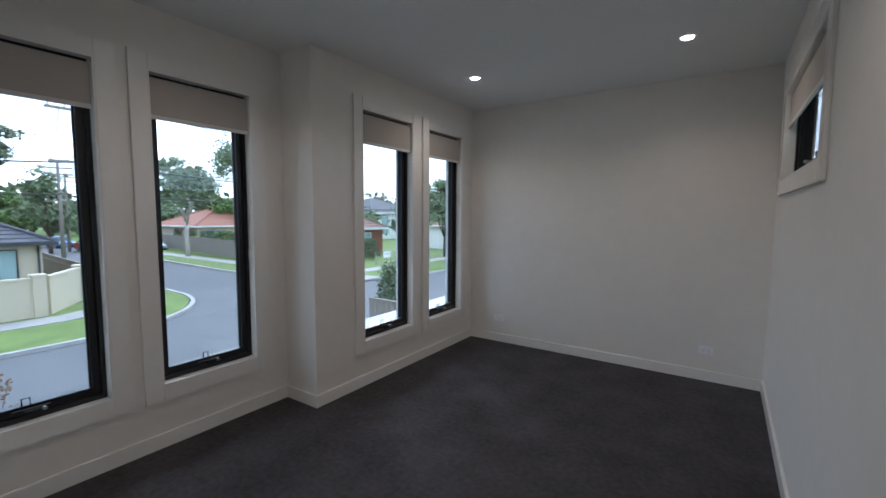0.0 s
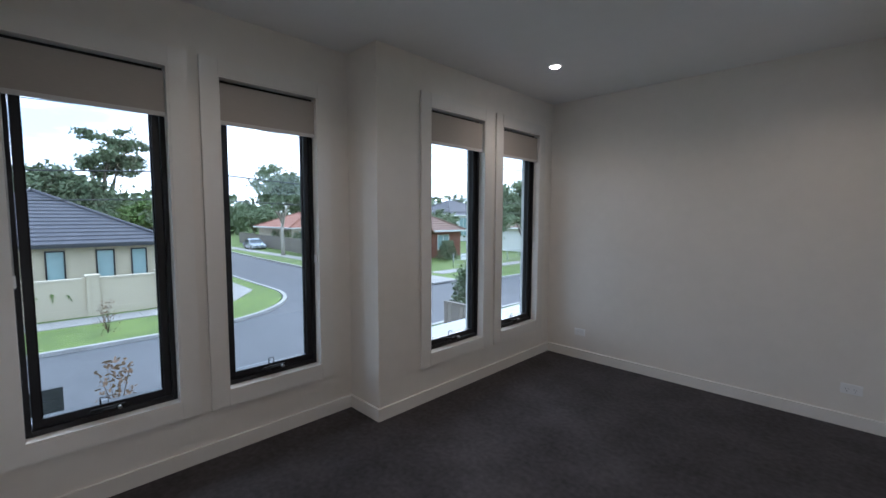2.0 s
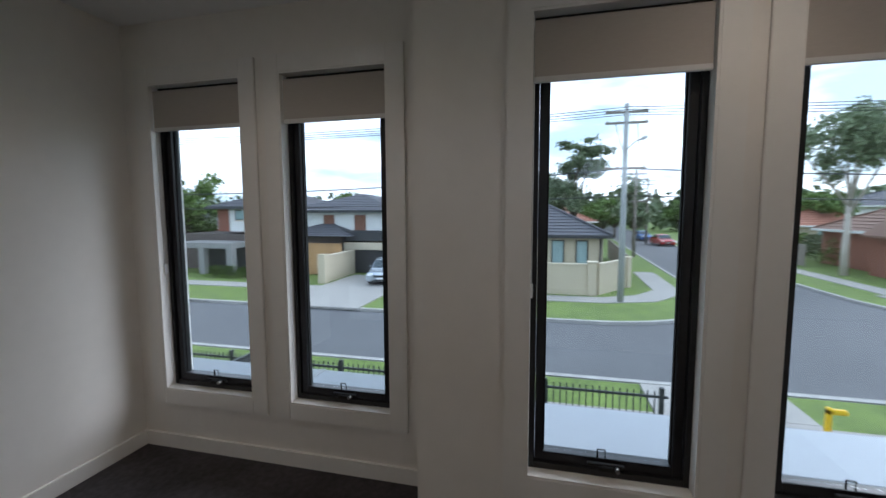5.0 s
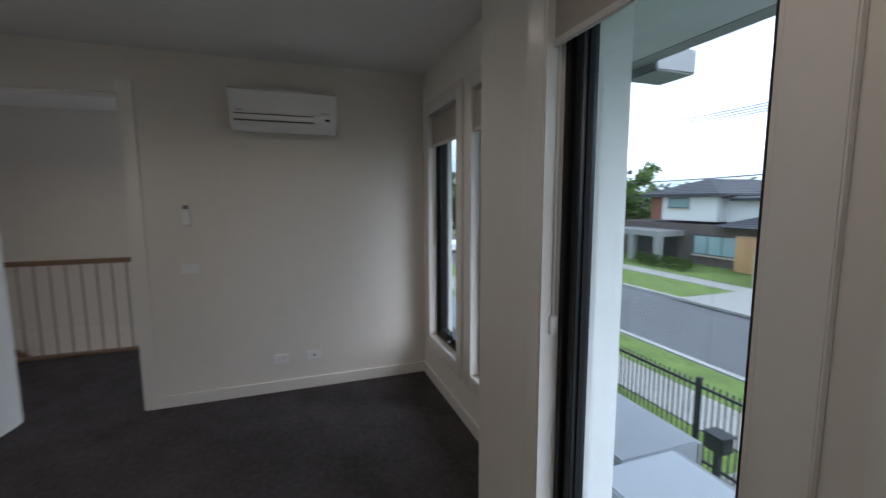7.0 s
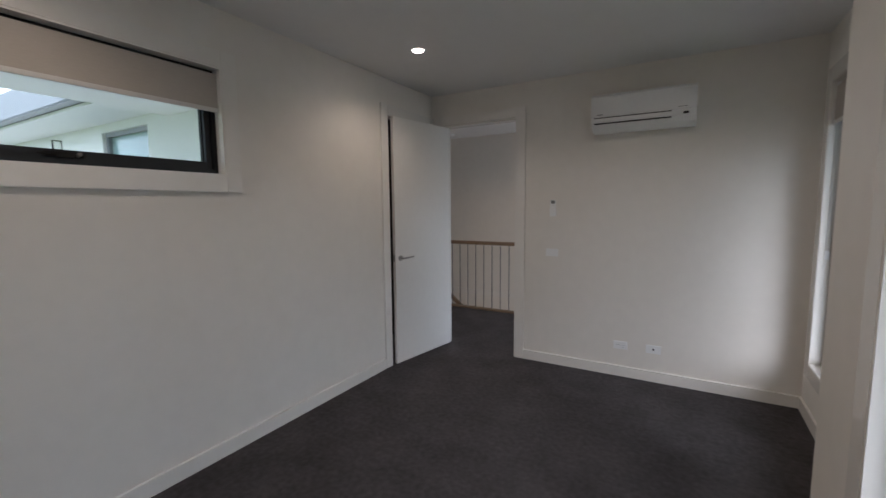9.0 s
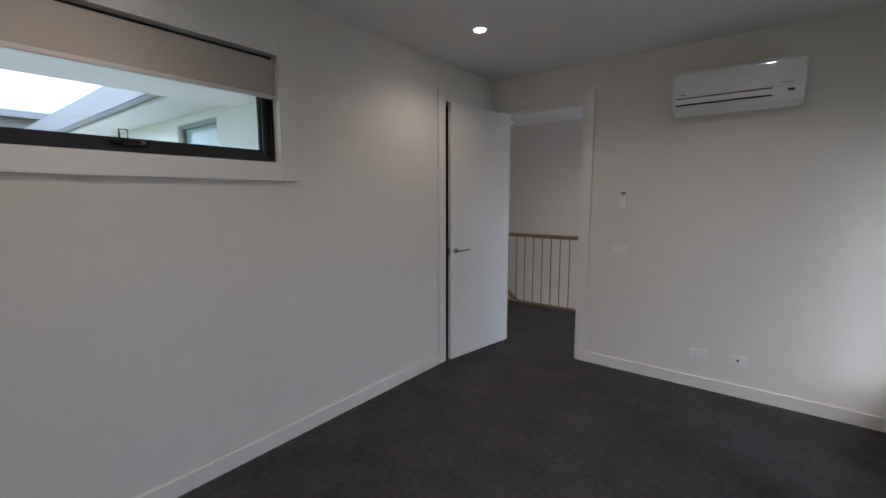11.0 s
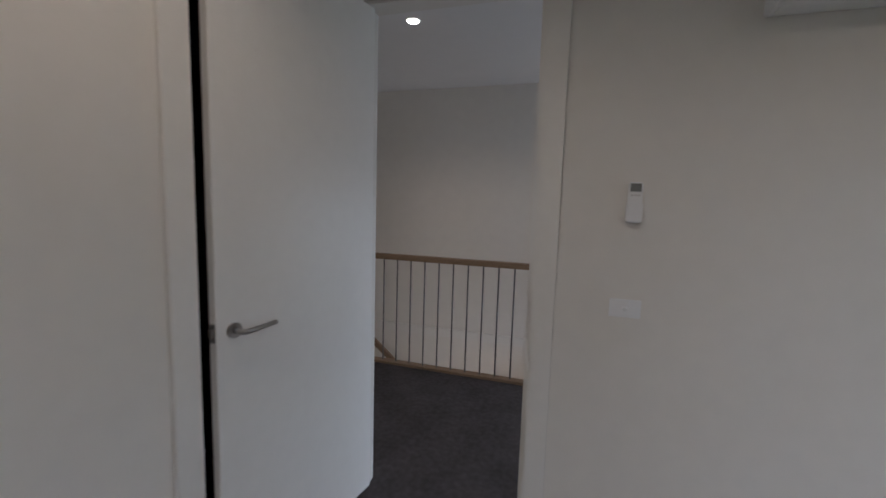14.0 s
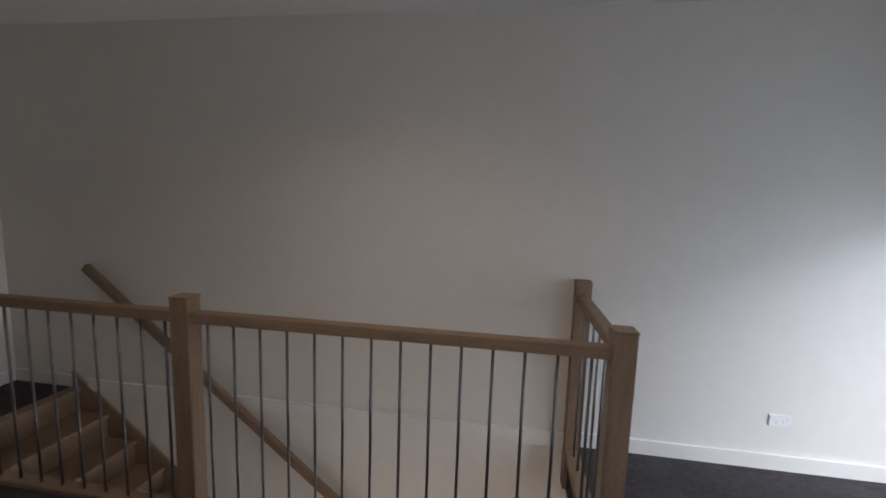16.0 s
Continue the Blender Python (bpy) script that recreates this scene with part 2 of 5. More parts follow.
def extrude_profile(pts, x0, x1):
    """A closed outline in (y, z), drawn out along x."""
    bm = bmesh.new()
    a = [bm.verts.new((x0, p[0], p[1])) for p in pts]
    b = [bm.verts.new((x1, p[0], p[1])) for p in pts]
    bm.faces.new(a[::-1])
    bm.faces.new(b)
    n = len(pts)
    for i in range(n):
        bm.faces.new((a[i], a[(i + 1) % n], b[(i + 1) % n], b[i]))
    bmesh.ops.recalc_face_normals(bm, faces=bm.faces[:])
    return bm


def part(name, bm, material, parent=None, label="", m=None):
    me = bpy.data.meshes.new(name)
    bm.to_mesh(me)
    bm.free()
    me.materials.append(material)
    ob = new(name, me)
    if parent is not None:
        ob.parent = parent
    if m is not None:
        ob.matrix_basis = m
    if label:
        ob["label"] = label
    return ob


def thing(name, label, category, m=None, group="", kind=""):
    ob = new(name)
    ob.empty_display_size = 0.1
    if m is not None:
        ob.matrix_basis = m
    return tagged(ob, label, category, group, kind)


def structure(name, bm, material, label, category):
    return tagged(part(name, bm, material), label, category, kind="structure")


def wall_grid(axis, a0, a1, u0, u1, z0, z1, holes):
    """A wall slab across a0..a1 along the given axis's normal, with holes (u0, u1, z0, z1)."""
    us = sorted({u0, u1, *[h[0] for h in holes], *[h[1] for h in holes]})
    zs = sorted({z0, z1, *[h[2] for h in holes], *[h[3] for h in holes]})
    bm = bmesh.new()
    for ua, ub in zip(us, us[1:]):
        run = []
        for za, zb in zip(zs, zs[1:]):
            um, zm = (ua + ub) / 2, (za + zb) / 2
            if not any(h[0] < um < h[1] and h[2] < zm < h[3] for h in holes):
                if run and run[-1][1] == za:
                    run[-1][1] = zb
                else:
                    run.append([za, zb])
        for za, zb in run:
            if axis == "x":
                bm_box(bm, a0, a1, ua, ub, za, zb)
            else:
                bm_box(bm, ua, ub, a0, a1, za, zb)
    return bm


# ---- the room: x to the house's back, y along the room, floor at 0 ----
XA, XC, YJ, YF, ZC = -3.154, -2.80, 2.0, 4.311, 2.668
YH, XE, TH = -2.57, 3.3, 0.17
WINS = [("window_1", XA, 0.197, 0.850, 0.398, 2.302), ("window_2", XA, 1.104, 1.742, 0.395, 2.304), ("window_3", XC, 2.497, 3.163, 0.380, 2.322), ("window_4", XC, 3.418, 4.050, 0.378, 2.314)]
HW = (2.368, 3.83, 1.712, 2.328)
XW = 0.035
DX0, DX1, DH = -0.92, -0.11, 2.35

hall_win = (-2.35, -0.35, 0.15, 1.85)
structure("wall_west", wall_grid("x", XA - TH, XA, YH - 0.15, YJ, 0, ZC, [(w[2], w[3], w[4], w[5]) for w in WINS[:2]] + [hall_win]), M_WALL, "white painted wall with two tall windows", "wall")
structure("wall_west_outer", wall_grid("x", XA - TH - 0.02, XA - TH - 0.001, YH - 0.15, YJ, -3, 2.45, [(w[2], w[3], w[4], w[5]) for w in WINS[:2]] + [hall_win]), M_RENDER, "white rendered outside wall", "wall")
structure("wall_bay", wall_grid("x", XC - TH, XC, YJ, YF, 0, ZC, [(w[2], w[3], w[4], w[5]) for w in WINS[2:]]), M_WALL, "white painted wall standing forward with two tall windows", "wall")
structure("wall_bay_return", boxes((XA - TH, XC - TH - 0.002, YJ + 0.001, YJ + 0.12, 0, ZC)), M_WALL, "white painted return of the stepped wall", "wall")
structure("wall_corner_pier", boxes((-3.46, XA - TH - 0.021, 1.95, YJ + 0.12, -3, 2.45), (XA - TH - 0.02, XC - TH - 0.021, YJ + 0.1205, YJ + 0.123, -3, 2.45)), M_RENDER, "white rendered outside corner of the stepped wall", "wall")
structure("wall_bay_outer", wall_grid("x", XC - TH - 0.02, XC - TH - 0.001, YJ + 0.124, YF + 0.2, -3, 2.45, [(w[2], w[3], w[4], w[5]) for w in WINS[2:]]), M_RENDER, "white rendered outside wall", "wall")
structure("wall_north", boxes((XC - TH, 0.15, YF, YF + 0.2, 0, ZC)), M_WALL, "plain white painted wall", "wall")
structure("wall_east", wall_grid("x", XW, 0.15, 0, YF, 0, ZC, [(HW[0], HW[1], HW[2], HW[3]), (0.06, 0.79, 0, DH)]), M_WALL, "white painted wall with one high window", "wall")
structure("wall_south", wall_grid("y", -0.11, 0, XA, XE, 0, ZC, [(DX0, DX1, 0, DH)]), M_WALL, "white painted wall with a doorway", "wall")
structure("hall_wall_south", boxes((XA, XE + 0.1, YH - 0.15, YH, 0, ZC)), M_WALL, "white painted hall wall above the stairs", "wall")
structure("hall_wall_east", boxes((XE, XE + 0.15, YH, -0.11, 0, ZC)), M_WALL, "white painted end wall of the hall", "wall")
# the closet's lack of light is put into the colour of these walls
structure("closet_wall", boxes((0.15, 1.5, 0.9, 1.0, 0, ZC), (1.5, 1.6, 0, 1.0, 0, ZC), (0.15, 1.6, 0.0, 0.003, 0, ZC)), M_DARK, "closet walls coloured near-black for the unlit inside", "wall")
structure("stairwell_wall", boxes((-1.0, 3.3, YH - 0.12, YH - 0.012, -3, 0), (-1.05, -0.95, YH, -1.555, -3, -0.26), (-0.95, XE, -1.555, -1.455, -3, -0.26), (XE, XE + 0.1, YH, -1.455, -3, -0.26)), M_WALL, "white painted walls of the stairwell", "wall")
structure("stairwell_floor", boxes((-1.0, XE, YH, -1.5, -3.1, -3.0)), M_OAK, "timber floor below the stairs", "floor")
structure("ceiling", boxes((XA - 0.02, XE, YH, YF, ZC, ZC + 0.1)), M_CEIL, "flat white painted ceiling", "ceiling")
structure("floor", boxes((XA, 1.6, -0.11, YF, -0.25, 0)), M_CARPET, "charcoal grey cut-pile carpet", "floor")
structure("hall_floor", boxes((XA, XE, -1.57, -0.111, -0.25, 0), (XA, -0.96, YH, -1.571, -0.25, 0), (2.725, XE, YH, -1.571, -0.25, 0)), M_CARPET, "charcoal grey cut-pile carpet in the hall", "floor")


def skirt(name, *bs):
    bm = bmesh.new()
    for b in bs:
        bm_box(bm, *b)
    structure(name, bm, M_TRIM, "white painted baseboard", "baseboard")


S, SH = 0.016, 0.092
skirt("baseboard_west", (XA, XA + S, 0, YJ, 0, SH))
skirt("baseboard_return", (XA + S, XC, YJ - S, YJ, 0, SH))
skirt("baseboard_bay", (XC, XC + S, YJ - S, YF, 0, SH))
skirt("baseboard_north", (XC + S, XW, YF - S, YF, 0, SH))
skirt("baseboard_east", (XW - S, XW, 0.889, YF - S, 0, SH))
skirt("baseboard_south", (XA + S, DX0 - 0.09, 0, S, 0, SH))
skirt("baseboard_hall", (XA, -0.96, YH, YH + S, 0, SH))
skirt("baseboard_stairs", (-0.96, 2.62, YH - 0.01, YH + S, -0.015, SH - 0.015))
skirt("baseboard_landing", (2.72, XE, YH, YH + S, 0, SH))
skirt("baseboard_hall_end", (XE - S, XE, YH, -0.11, 0, SH))


def trim_frame(name, m, w, h0, h1, width, foot, parent=None):
    """Flat boards round an opening: w wide, from h0 to h1; with a bottom board unless foot."""
    t = thing(name, "white painted architrave boards", "trim", m, kind="structure")
    h = w / 2
    bs = [(-h - width, -h, h0 - (0 if foot else width), h1 + width), (h, h + width, h0 - (0 if foot else width), h1 + width), (-h, h, h1, h1 + width)]
    if not foot:
        bs.append((-h, h, h0 - width, h0))
    for x0, x1, z0, z1 in bs:
        part("board", boxes((x0, x1, -0.019, 0, z0, z1), bevel=0.003), M_TRIM, t)
    return t


# ---- windows: local x along the wall, y outwards ----
def winder(parent, zr, y):
    w = part("winder", boxes((-0.075, 0.075, y - 0.022, y, zr - 0.008, zr + 0.012), (-0.03, 0.035, y - 0.034, y - 0.02, zr - 0.014, zr + 0.006), (-0.10, -0.03, y - 0.030, y - 0.022, zr - 0.004, zr + 0.004), bevel=0.003), M_SEAL, parent, "black chain winder on the sill rail")
    part("winder_knob", tubes(([(0.045, y - 0.022, zr), (0.045, y - 0.05, zr + 0.004)], 0.009), sides=10), M_NICKEL, w)
    part("lock_loop", tubes(([(-0.03, y + 0.012, zr + 0.02), (-0.032, y + 0.008, zr + 0.062), (0.0, y + 0.008, zr + 0.062), (0.002, y + 0.012, zr + 0.02)], 0.004), sides=6), M_SEAL, w)


def window(name, m, w, z0, z1, label, depth=TH):
    t = thing(name, label, "window", m, kind="structure")
    h = w / 2
    for x0, x1, a, b in ((-h, -h + 0.008, z0, z1), (h - 0.008, h, z0, z1), (-h + 0.008, h - 0.008, z1 - 0.008, z1), (-h + 0.008, h - 0.008, z0, z0 + 0.008)):
        part("reveal", boxes((x0, x1, -0.017, 0.05, a, b)), M_TRIM, t)
    def ring(nm, i, wd, wb, y0, y1, mt, bev=0.003):
        a, b, c, d = -h + i, h - i, z0 + i, z1 - i
        part(nm, boxes((a, a + wd, y0, y1, c, d), (b - wd, b, y0, y1, c, d), (a + wd, b - wd, y0, y1, c, c + wb), (a + wd, b - wd, y0, y1, d - wd, d), bevel=bev), mt, t)
    ring("window_frame", 0.002, 0.030, 0.036, 0.05, 0.15, M_BLACK)
    ring("sash", 0.034, 0.036, 0.046, 0.066, 0.125, M_BLACK)
    ring("glazing_seal", 0.070, 0.006, 0.008, 0.085, 0.105, M_SEAL, 0.0)
    p = part("pane", boxes((-h + 0.07, h - 0.07, 0.093, 0.097, z0 + 0.082, z1 - 0.07)), M_GLASS, t, "clear glass")
    p.visible_shadow = False
    for x0, x1, a, b in ((-h, -h + 0.01, z0, z1), (h - 0.01, h, z0, z1), (-h + 0.01, h - 0.01, z1 - 0.01, z1), (-h + 0.01, h - 0.01, z0, z0 + 0.01)):
        part("outer_reveal", boxes((x0, x1, 0.15, depth + 0.022, a, b)), M_RENDER, t)
    winder(t, z0 + 0.055, 0.064)
    return t


def blind(m, w, zt, drop, side, label):
    t = thing("roller_blind", label, "blind", m, "roller blinds")
    h = w / 2 - 0.012
    part("fabric", boxes((-h, h, 0.008, 0.010, zt - drop, zt - 0.034)), M_BLIND, t)
    part("roller", tubes(([(-h, 0.026, zt - 0.046), (h, 0.026, zt - 0.046)], 0.017), sides=14), M_BLIND, t)
    part("bottom_rail", boxes((-h, h, 0.002, 0.016, zt - drop - 0.022, zt - drop + 0.002), bevel=0.003), M_RAIL, t, "pale grey aluminium bottom rail")
    for s in (-1, 1):
        part("bracket", boxes((s * (h + 0.002), s * (h + 0.004), 0.012, 0.048, zt - 0.06, zt - 0.008)), M_PLASTIC, t)
    cx = side * (w / 2 - 0.011)
    part("chain", tubes(([(cx, 0.022, zt - 0.04), (cx, 0.022, zt - 1.12)], 0.0022), ([(cx, 0.036, zt - 0.04), (cx, 0.036, zt - 1.12)], 0.0022), sides=5), M_RAIL, t, "white bead chain")
    part("chain_tensioner", boxes((cx - 0.006, cx + 0.006, 0.014, 0.042, zt - 1.16, zt - 1.10), bevel=0.003), M_PLASTIC, t)
    return t


for i, (nm, xf, y0, y1, ZB, ZT) in enumerate(WINS):
    m = pose(xf, (y0 + y1) / 2, 0, 0, 0, 90)
    window(nm, m, y1 - y0, ZB, ZT, "tall narrow awning window with a black aluminium frame")
    trim_frame("trim", m, y1 - y0, ZB, ZT, 0.098, False)
    blind(m, y1 - y0, ZT, 0.255, (-1, 1, -1, 1)[i], "taupe roller blind drawn up to the window's head")
mh = pose(XW, (HW[0] + HW[1]) / 2, 0, 0, 0, -90)
window("window_5", mh, HW[1] - HW[0], HW[2], HW[3], "wide high awning window with a black aluminium frame", 0.13)
trim_frame("trim", mh, HW[1] - HW[0], HW[2], HW[3], 0.098, False)
blind(mh, HW[1] - HW[0], HW[3], 0.23, 1, "wide taupe roller blind partly drawn over a high window")
mw = pose(XA, (hall_win[0] + hall_win[1]) / 2, 0, 0, 0, 90)
window("window_6", mw, hall_win[1] - hall_win[0], hall_win[2], hall_win[3], "hall window with a black aluminium frame")

# ---- doorway and door ----
trim_frame("trim", pose((DX0 + DX1) / 2, 0, 0, 0, 0, 180), DX1 - DX0, 0, DH, 0.09, True)
trim_frame("trim", pose((DX0 + DX1) / 2, -0.11, 0), DX1 - DX0, 0, DH, 0.09, True)
trim_frame("trim", pose(XW, 0.425, 0, 0, 0, -90), 0.73, 0, DH - 0.01, 0.097, True)
jm = thing("door_frame", "white painted door jamb", "door frame", kind="structure")
part("jamb", boxes((DX0 - 0.001, DX0 + 0.014, -0.112, 0.002, 0, DH)), M_TRIM, jm)
part("jamb", boxes((DX1 - 0.014, DX1 + 0.001, -0.112, 0.002, 0, DH)), M_TRIM, jm)
part("head", boxes((DX0 + 0.014, DX1 - 0.014, -0.112, 0.002, DH - 0.014, DH + 0.001)), M_TRIM, jm)
part("stop", boxes((DX0 + 0.014, DX0 + 0.026, -0.075, -0.045, 0, DH - 0.014)), M_TRIM, jm)
sp = part("strike_plate", boxes((DX0 + 0.013, DX0 + 0.0155, -0.042, -0.012, 0.99, 1.06)), M_NICKEL, jm, "satin nickel strike plate")

ang = math.degrees(math.atan2(0.128, 0.80))
door = thing("door_1", "white flush door standing open against the wall", "door", pose(-0.145, -0.04, 0, 0, 0, 90 - ang), kind="structure")
part("leaf", boxes((0, 0.812, -0.036, 0, 0.012, 2.335), bevel=0.002), M_DOOR, door)
for z in (0.25, 1.2, 2.1):
    part("hinge", tubes(([(-0.004, -0.040, z - 0.05), (-0.004, -0.040, z + 0.05)], 0.006), sides=8), M_NICKEL, door)
part("latch", boxes((0.810, 0.822, -0.025, -0.011, 1.018, 1.045), (0.8115, 0.8132, -0.030, -0.006, 1.0, 1.062)), M_NICKEL, door)
for s in (1, -1):
    yb = 0 if s > 0 else -0.036
    hd = part("handle", tubes(([(0.75, yb, 1.03), (0.75, yb + s * 0.008, 1.03)], 0.026), sides=20), M_NICKEL, door, "satin nickel lever handle")
    if s > 0:
        part("lever", tubes(([(0.75, yb + 0.006, 1.03), (0.75, yb + 0.045, 1.03), (0.742, yb + 0.054, 1.031), (0.71, yb + 0.056, 1.033), (0.625, yb + 0.056, 1.037)], 0.0095, 0.008), sides=12), M_NICKEL, hd)

# ---- lights ----
def downlight(x, y, power=5.8):
    t = thing("downlight", "round recessed white LED downlight, lit", "ceiling light", pose(x, y, ZC), "downlights")
    part("rim", lathe([(0.036, -0.001), (0.040, -0.006), (0.047, -0.005), (0.050, 0.0)], 28), M_PLASTIC, t)
    part("diffuser", lathe([(0.0005, -0.0075), (0.036, -0.0075), (0.036, -0.003), (0.0005, -0.003)], 28), M_LED, t, "glowing warm white diffuser")
    la = new("downlight_lamp", bpy.data.lights.new("downlight_lamp", "SPOT"))
    la.data.energy, la.data.spot_size, la.data.spot_blend, la.data.shadow_soft_size, la.data.color = power, radians(150), 0.8, 0.035, (1.0, 0.80, 0.58)
    la.matrix_world = pose(x, y, ZC - 0.045)


for x, y in ((-2.19, 3.29), (-0.57, 3.33), (-0.59, 1.20), (-2.19, 1.22)):
    downlight(x, y)
downlight(0.05, -0.95, 11.5)

smoke = thing("smoke_alarm", "round white smoke alarm on the ceiling", "smoke alarm", pose(0.99, -2.15, ZC))
part("base", lathe([(0.05, 0.0), (0.052, -0.012), (0.048, -0.018)], 24), M_PLASTIC, smoke)
part("cap", lathe([(0.046, -0.018), (0.040, -0.034), (0.012, -0.038)], 24), M_PLASTIC, smoke)

# ---- split air conditioner ----
ac = thing("air_conditioner", "white split-system air conditioner mounted high on the wall", "air conditioner", pose(-2.015, 0, 2.12, 0, 0, 180))
W = 0.375
prof = [(0, 0.015), (0, 0.285), (-0.10, 0.290), (-0.175, 0.284), (-0.205, 0.262), (-0.213, 0.20), (-0.212, 0.115), (-0.196, 0.062), (-0.165, 0.028), (-0.10, 0.0), (-0.02, 0.0)]
bmx = extrude_profile(prof, -W + 0.012, W - 0.012)
bmesh.ops.bevel(bmx, geom=bmx.edges[:], offset=0.004, segments=2, affect="EDGES")
part("body", bmx, M_PLASTIC, ac)
pf = [(-0.206, 0.110), (-0.216, 0.112), (-0.2175, 0.20), (-0.2165, 0.268), (-0.195, 0.290), (-0.10, 0.2955), (-0.10, 0.289), (-0.17, 0.28), (-0.20, 0.255)]
part("front_panel", extrude_profile(pf, -W, W), M_ACF, ac, "glossy white front panel")
for s in (-1, 1):
    part("end_cap", extrude_profile([(p[0] * 0.99 - 0.0, p[1]) for p in prof], s * (W - 0.012), s * W), M_PLASTIC, ac)
part("louvre", boxes((-W + 0.03, W - 0.17, -0.2145, -0.20, 0.066, 0.099), bevel=0.004), M_PLASTIC, ac)
part("air_slot", boxes((-W + 0.025, W - 0.165, -0.2115, -0.19, 0.101, 0.107)), M_DARK, ac, "dark air slot")
part("air_slot", boxes((-W + 0.025, W - 0.165, -0.206, -0.185, 0.056, 0.063)), M_DARK, ac, "dark air slot")
part("display", boxes((W - 0.085, W - 0.05, -0.212, -0.20, 0.076, 0.09)), M_DARK, ac, "small dark display window")
part("badge", boxes((-W + 0.045, -W + 0.09, -0.2178, -0.215, 0.124, 0.131)), M_GREYP, ac)
part("badge", boxes((W - 0.12, W - 0.06, -0.2178, -0.215, 0.126, 0.130)), M_GREYP, ac)
part("mounting_plate", boxes((-W + 0.04, W - 0.04, -0.002, 0.0, 0.02, 0.27)), M_PLASTIC, ac)

rc = thing("remote_control", "white remote control in a wall holder", "remote control", pose(-1.283, 0, 1.42, 0, 0, 180))
part("holder", boxes((-0.029, 0.029, -0.028, 0, -0.006, 0.07), bevel=0.005), M_PLASTIC, rc)
part("body", boxes((-0.026, 0.026, -0.024, -0.004, 0.0, 0.148), bevel=0.006), M_PLASTIC, rc)
part("screen", boxes((-0.019, 0.019, -0.0255, -0.023, 0.112, 0.142)), M_GREYP, rc, "grey liquid crystal screen")
for k in range(3):
    part("button", boxes((-0.017 + k * 0.0125, -0.008 + k * 0.0125, -0.0258, -0.023, 0.094, 0.101), bevel=0.001), M_RAIL, rc)


def plate(name, m, label, category, kind):
    t = thing(name, label, category, m, "wall plates")
    part("plate", boxes((-0.058, 0.058, -0.009, 0, -0.036, 0.036), bevel=0.003), M_PLASTIC, t)
    if kind == "double":
        for s in (-1, 1):
            part("rocker", boxes((s * 0.046 - 0.005, s * 0.046 + 0.005, -0.013, -0.008, 0.008, 0.022), bevel=0.001), M_PLASTIC, t)
            for dx, dz, tilt in ((-0.007, 0.006, 30), (0.007, 0.006, -30), (0, -0.010, 0)):
                part("pin_slot", boxes((-0.001, 0.001, -0.0096, -0.008, -0.004, 0.004)), M_DARK, t, m=pose(s * 0.022 + dx, 0, dz - 0.006, 0, tilt, 0))
    elif kind == "aerial":
        part("socket", lathe([(0.007, -0.014), (0.009, -0.012), (0.009, -0.008)], 16, "y"), M_DARK, t, "dark aerial socket")
    else:
        part("rocker", lathe([(0.006, -0.013), (0.009, -0.011), (0.009, -0.008)], 16, "y"), M_PLASTIC, t, "round white push button")


plate("power_outlet", pose(-1.902, 0, 0.281, 0, 0, 180), "white double power outlet above the baseboard", "power outlet", "double")
plate("aerial_outlet", pose(-2.163, 0, 0.283, 0, 0, 180), "white aerial outlet above the baseboard", "aerial outlet", "aerial")
plate("light_switch", pose(-1.278, 0, 1.076, 0, 0, 180), "white single light switch plate", "light switch", "switch")
plate("power_outlet", pose(-2.42, YF, 0.28), "white double power outlet above the baseboard", "power outlet", "double")
plate("power_outlet", pose(-0.38, YF, 0.275), "white double power outlet above the baseboard", "power outlet", "double")
plate("power_outlet", pose(-2.16, YH, 0.31, 0, 0, 180), "white double power outlet on the hall wall", "power outlet", "double")

# ---- stair, balustrade ----
YB = -1.61
stair = thing("staircase", "oak stairs going down beside the wall", "stairs", kind="structure")
RISE, GO, X0 = 0.187, 0.232, 2.70
for k in range(15):
    x1, z = X0 - k * GO, -k * RISE
    if k:
        part("tread", boxes((x1 - 0.02, x1 + GO, YH, -1.555, z - 0.03, z), bevel=0.004), M_OAK, stair)
    else:
        part("tread", boxes((x1 - 0.02, x1 + 0.07, YH, -1.555, z - 0.03, z + 0.004), bevel=0.004), M_OAK, stair)
    part("riser", boxes((x1, x1 + 0.018, YH, -1.555, z - RISE, z - 0.03)), M_OAK, stair)
def string(y0, y1, up, lo):
    bm = bmesh.new()
    n = 15.6
    pts = [(X0 + 0.05, up + 0.03), (X0 + 0.05 - n * GO, up + 0.03 - n * RISE), (X0 + 0.05 - n * GO, up - lo - n * RISE), (X0 + 0.05, up - lo)]
    a = [bm.verts.new((p[0], y0, p[1])) for p in pts]
    b = [bm.verts.new((p[0], y1, p[1])) for p in pts]
    bm.faces.new(a)
    bm.faces.new(b[::-1])
    for i in range(4):
        bm.faces.new((a[i], b[i], b[(i + 1) % 4], a[(i + 1) % 4]))
    bmesh.ops.recalc_face_normals(bm, faces=bm.faces[:])
    return bm
part("string", string(YH + 0.0, YH + 0.022, 0.10, 0.34), M_OAK, stair)
part("string", string(-1.555, -1.533, 0.03, 0.30), M_OAK, stair)

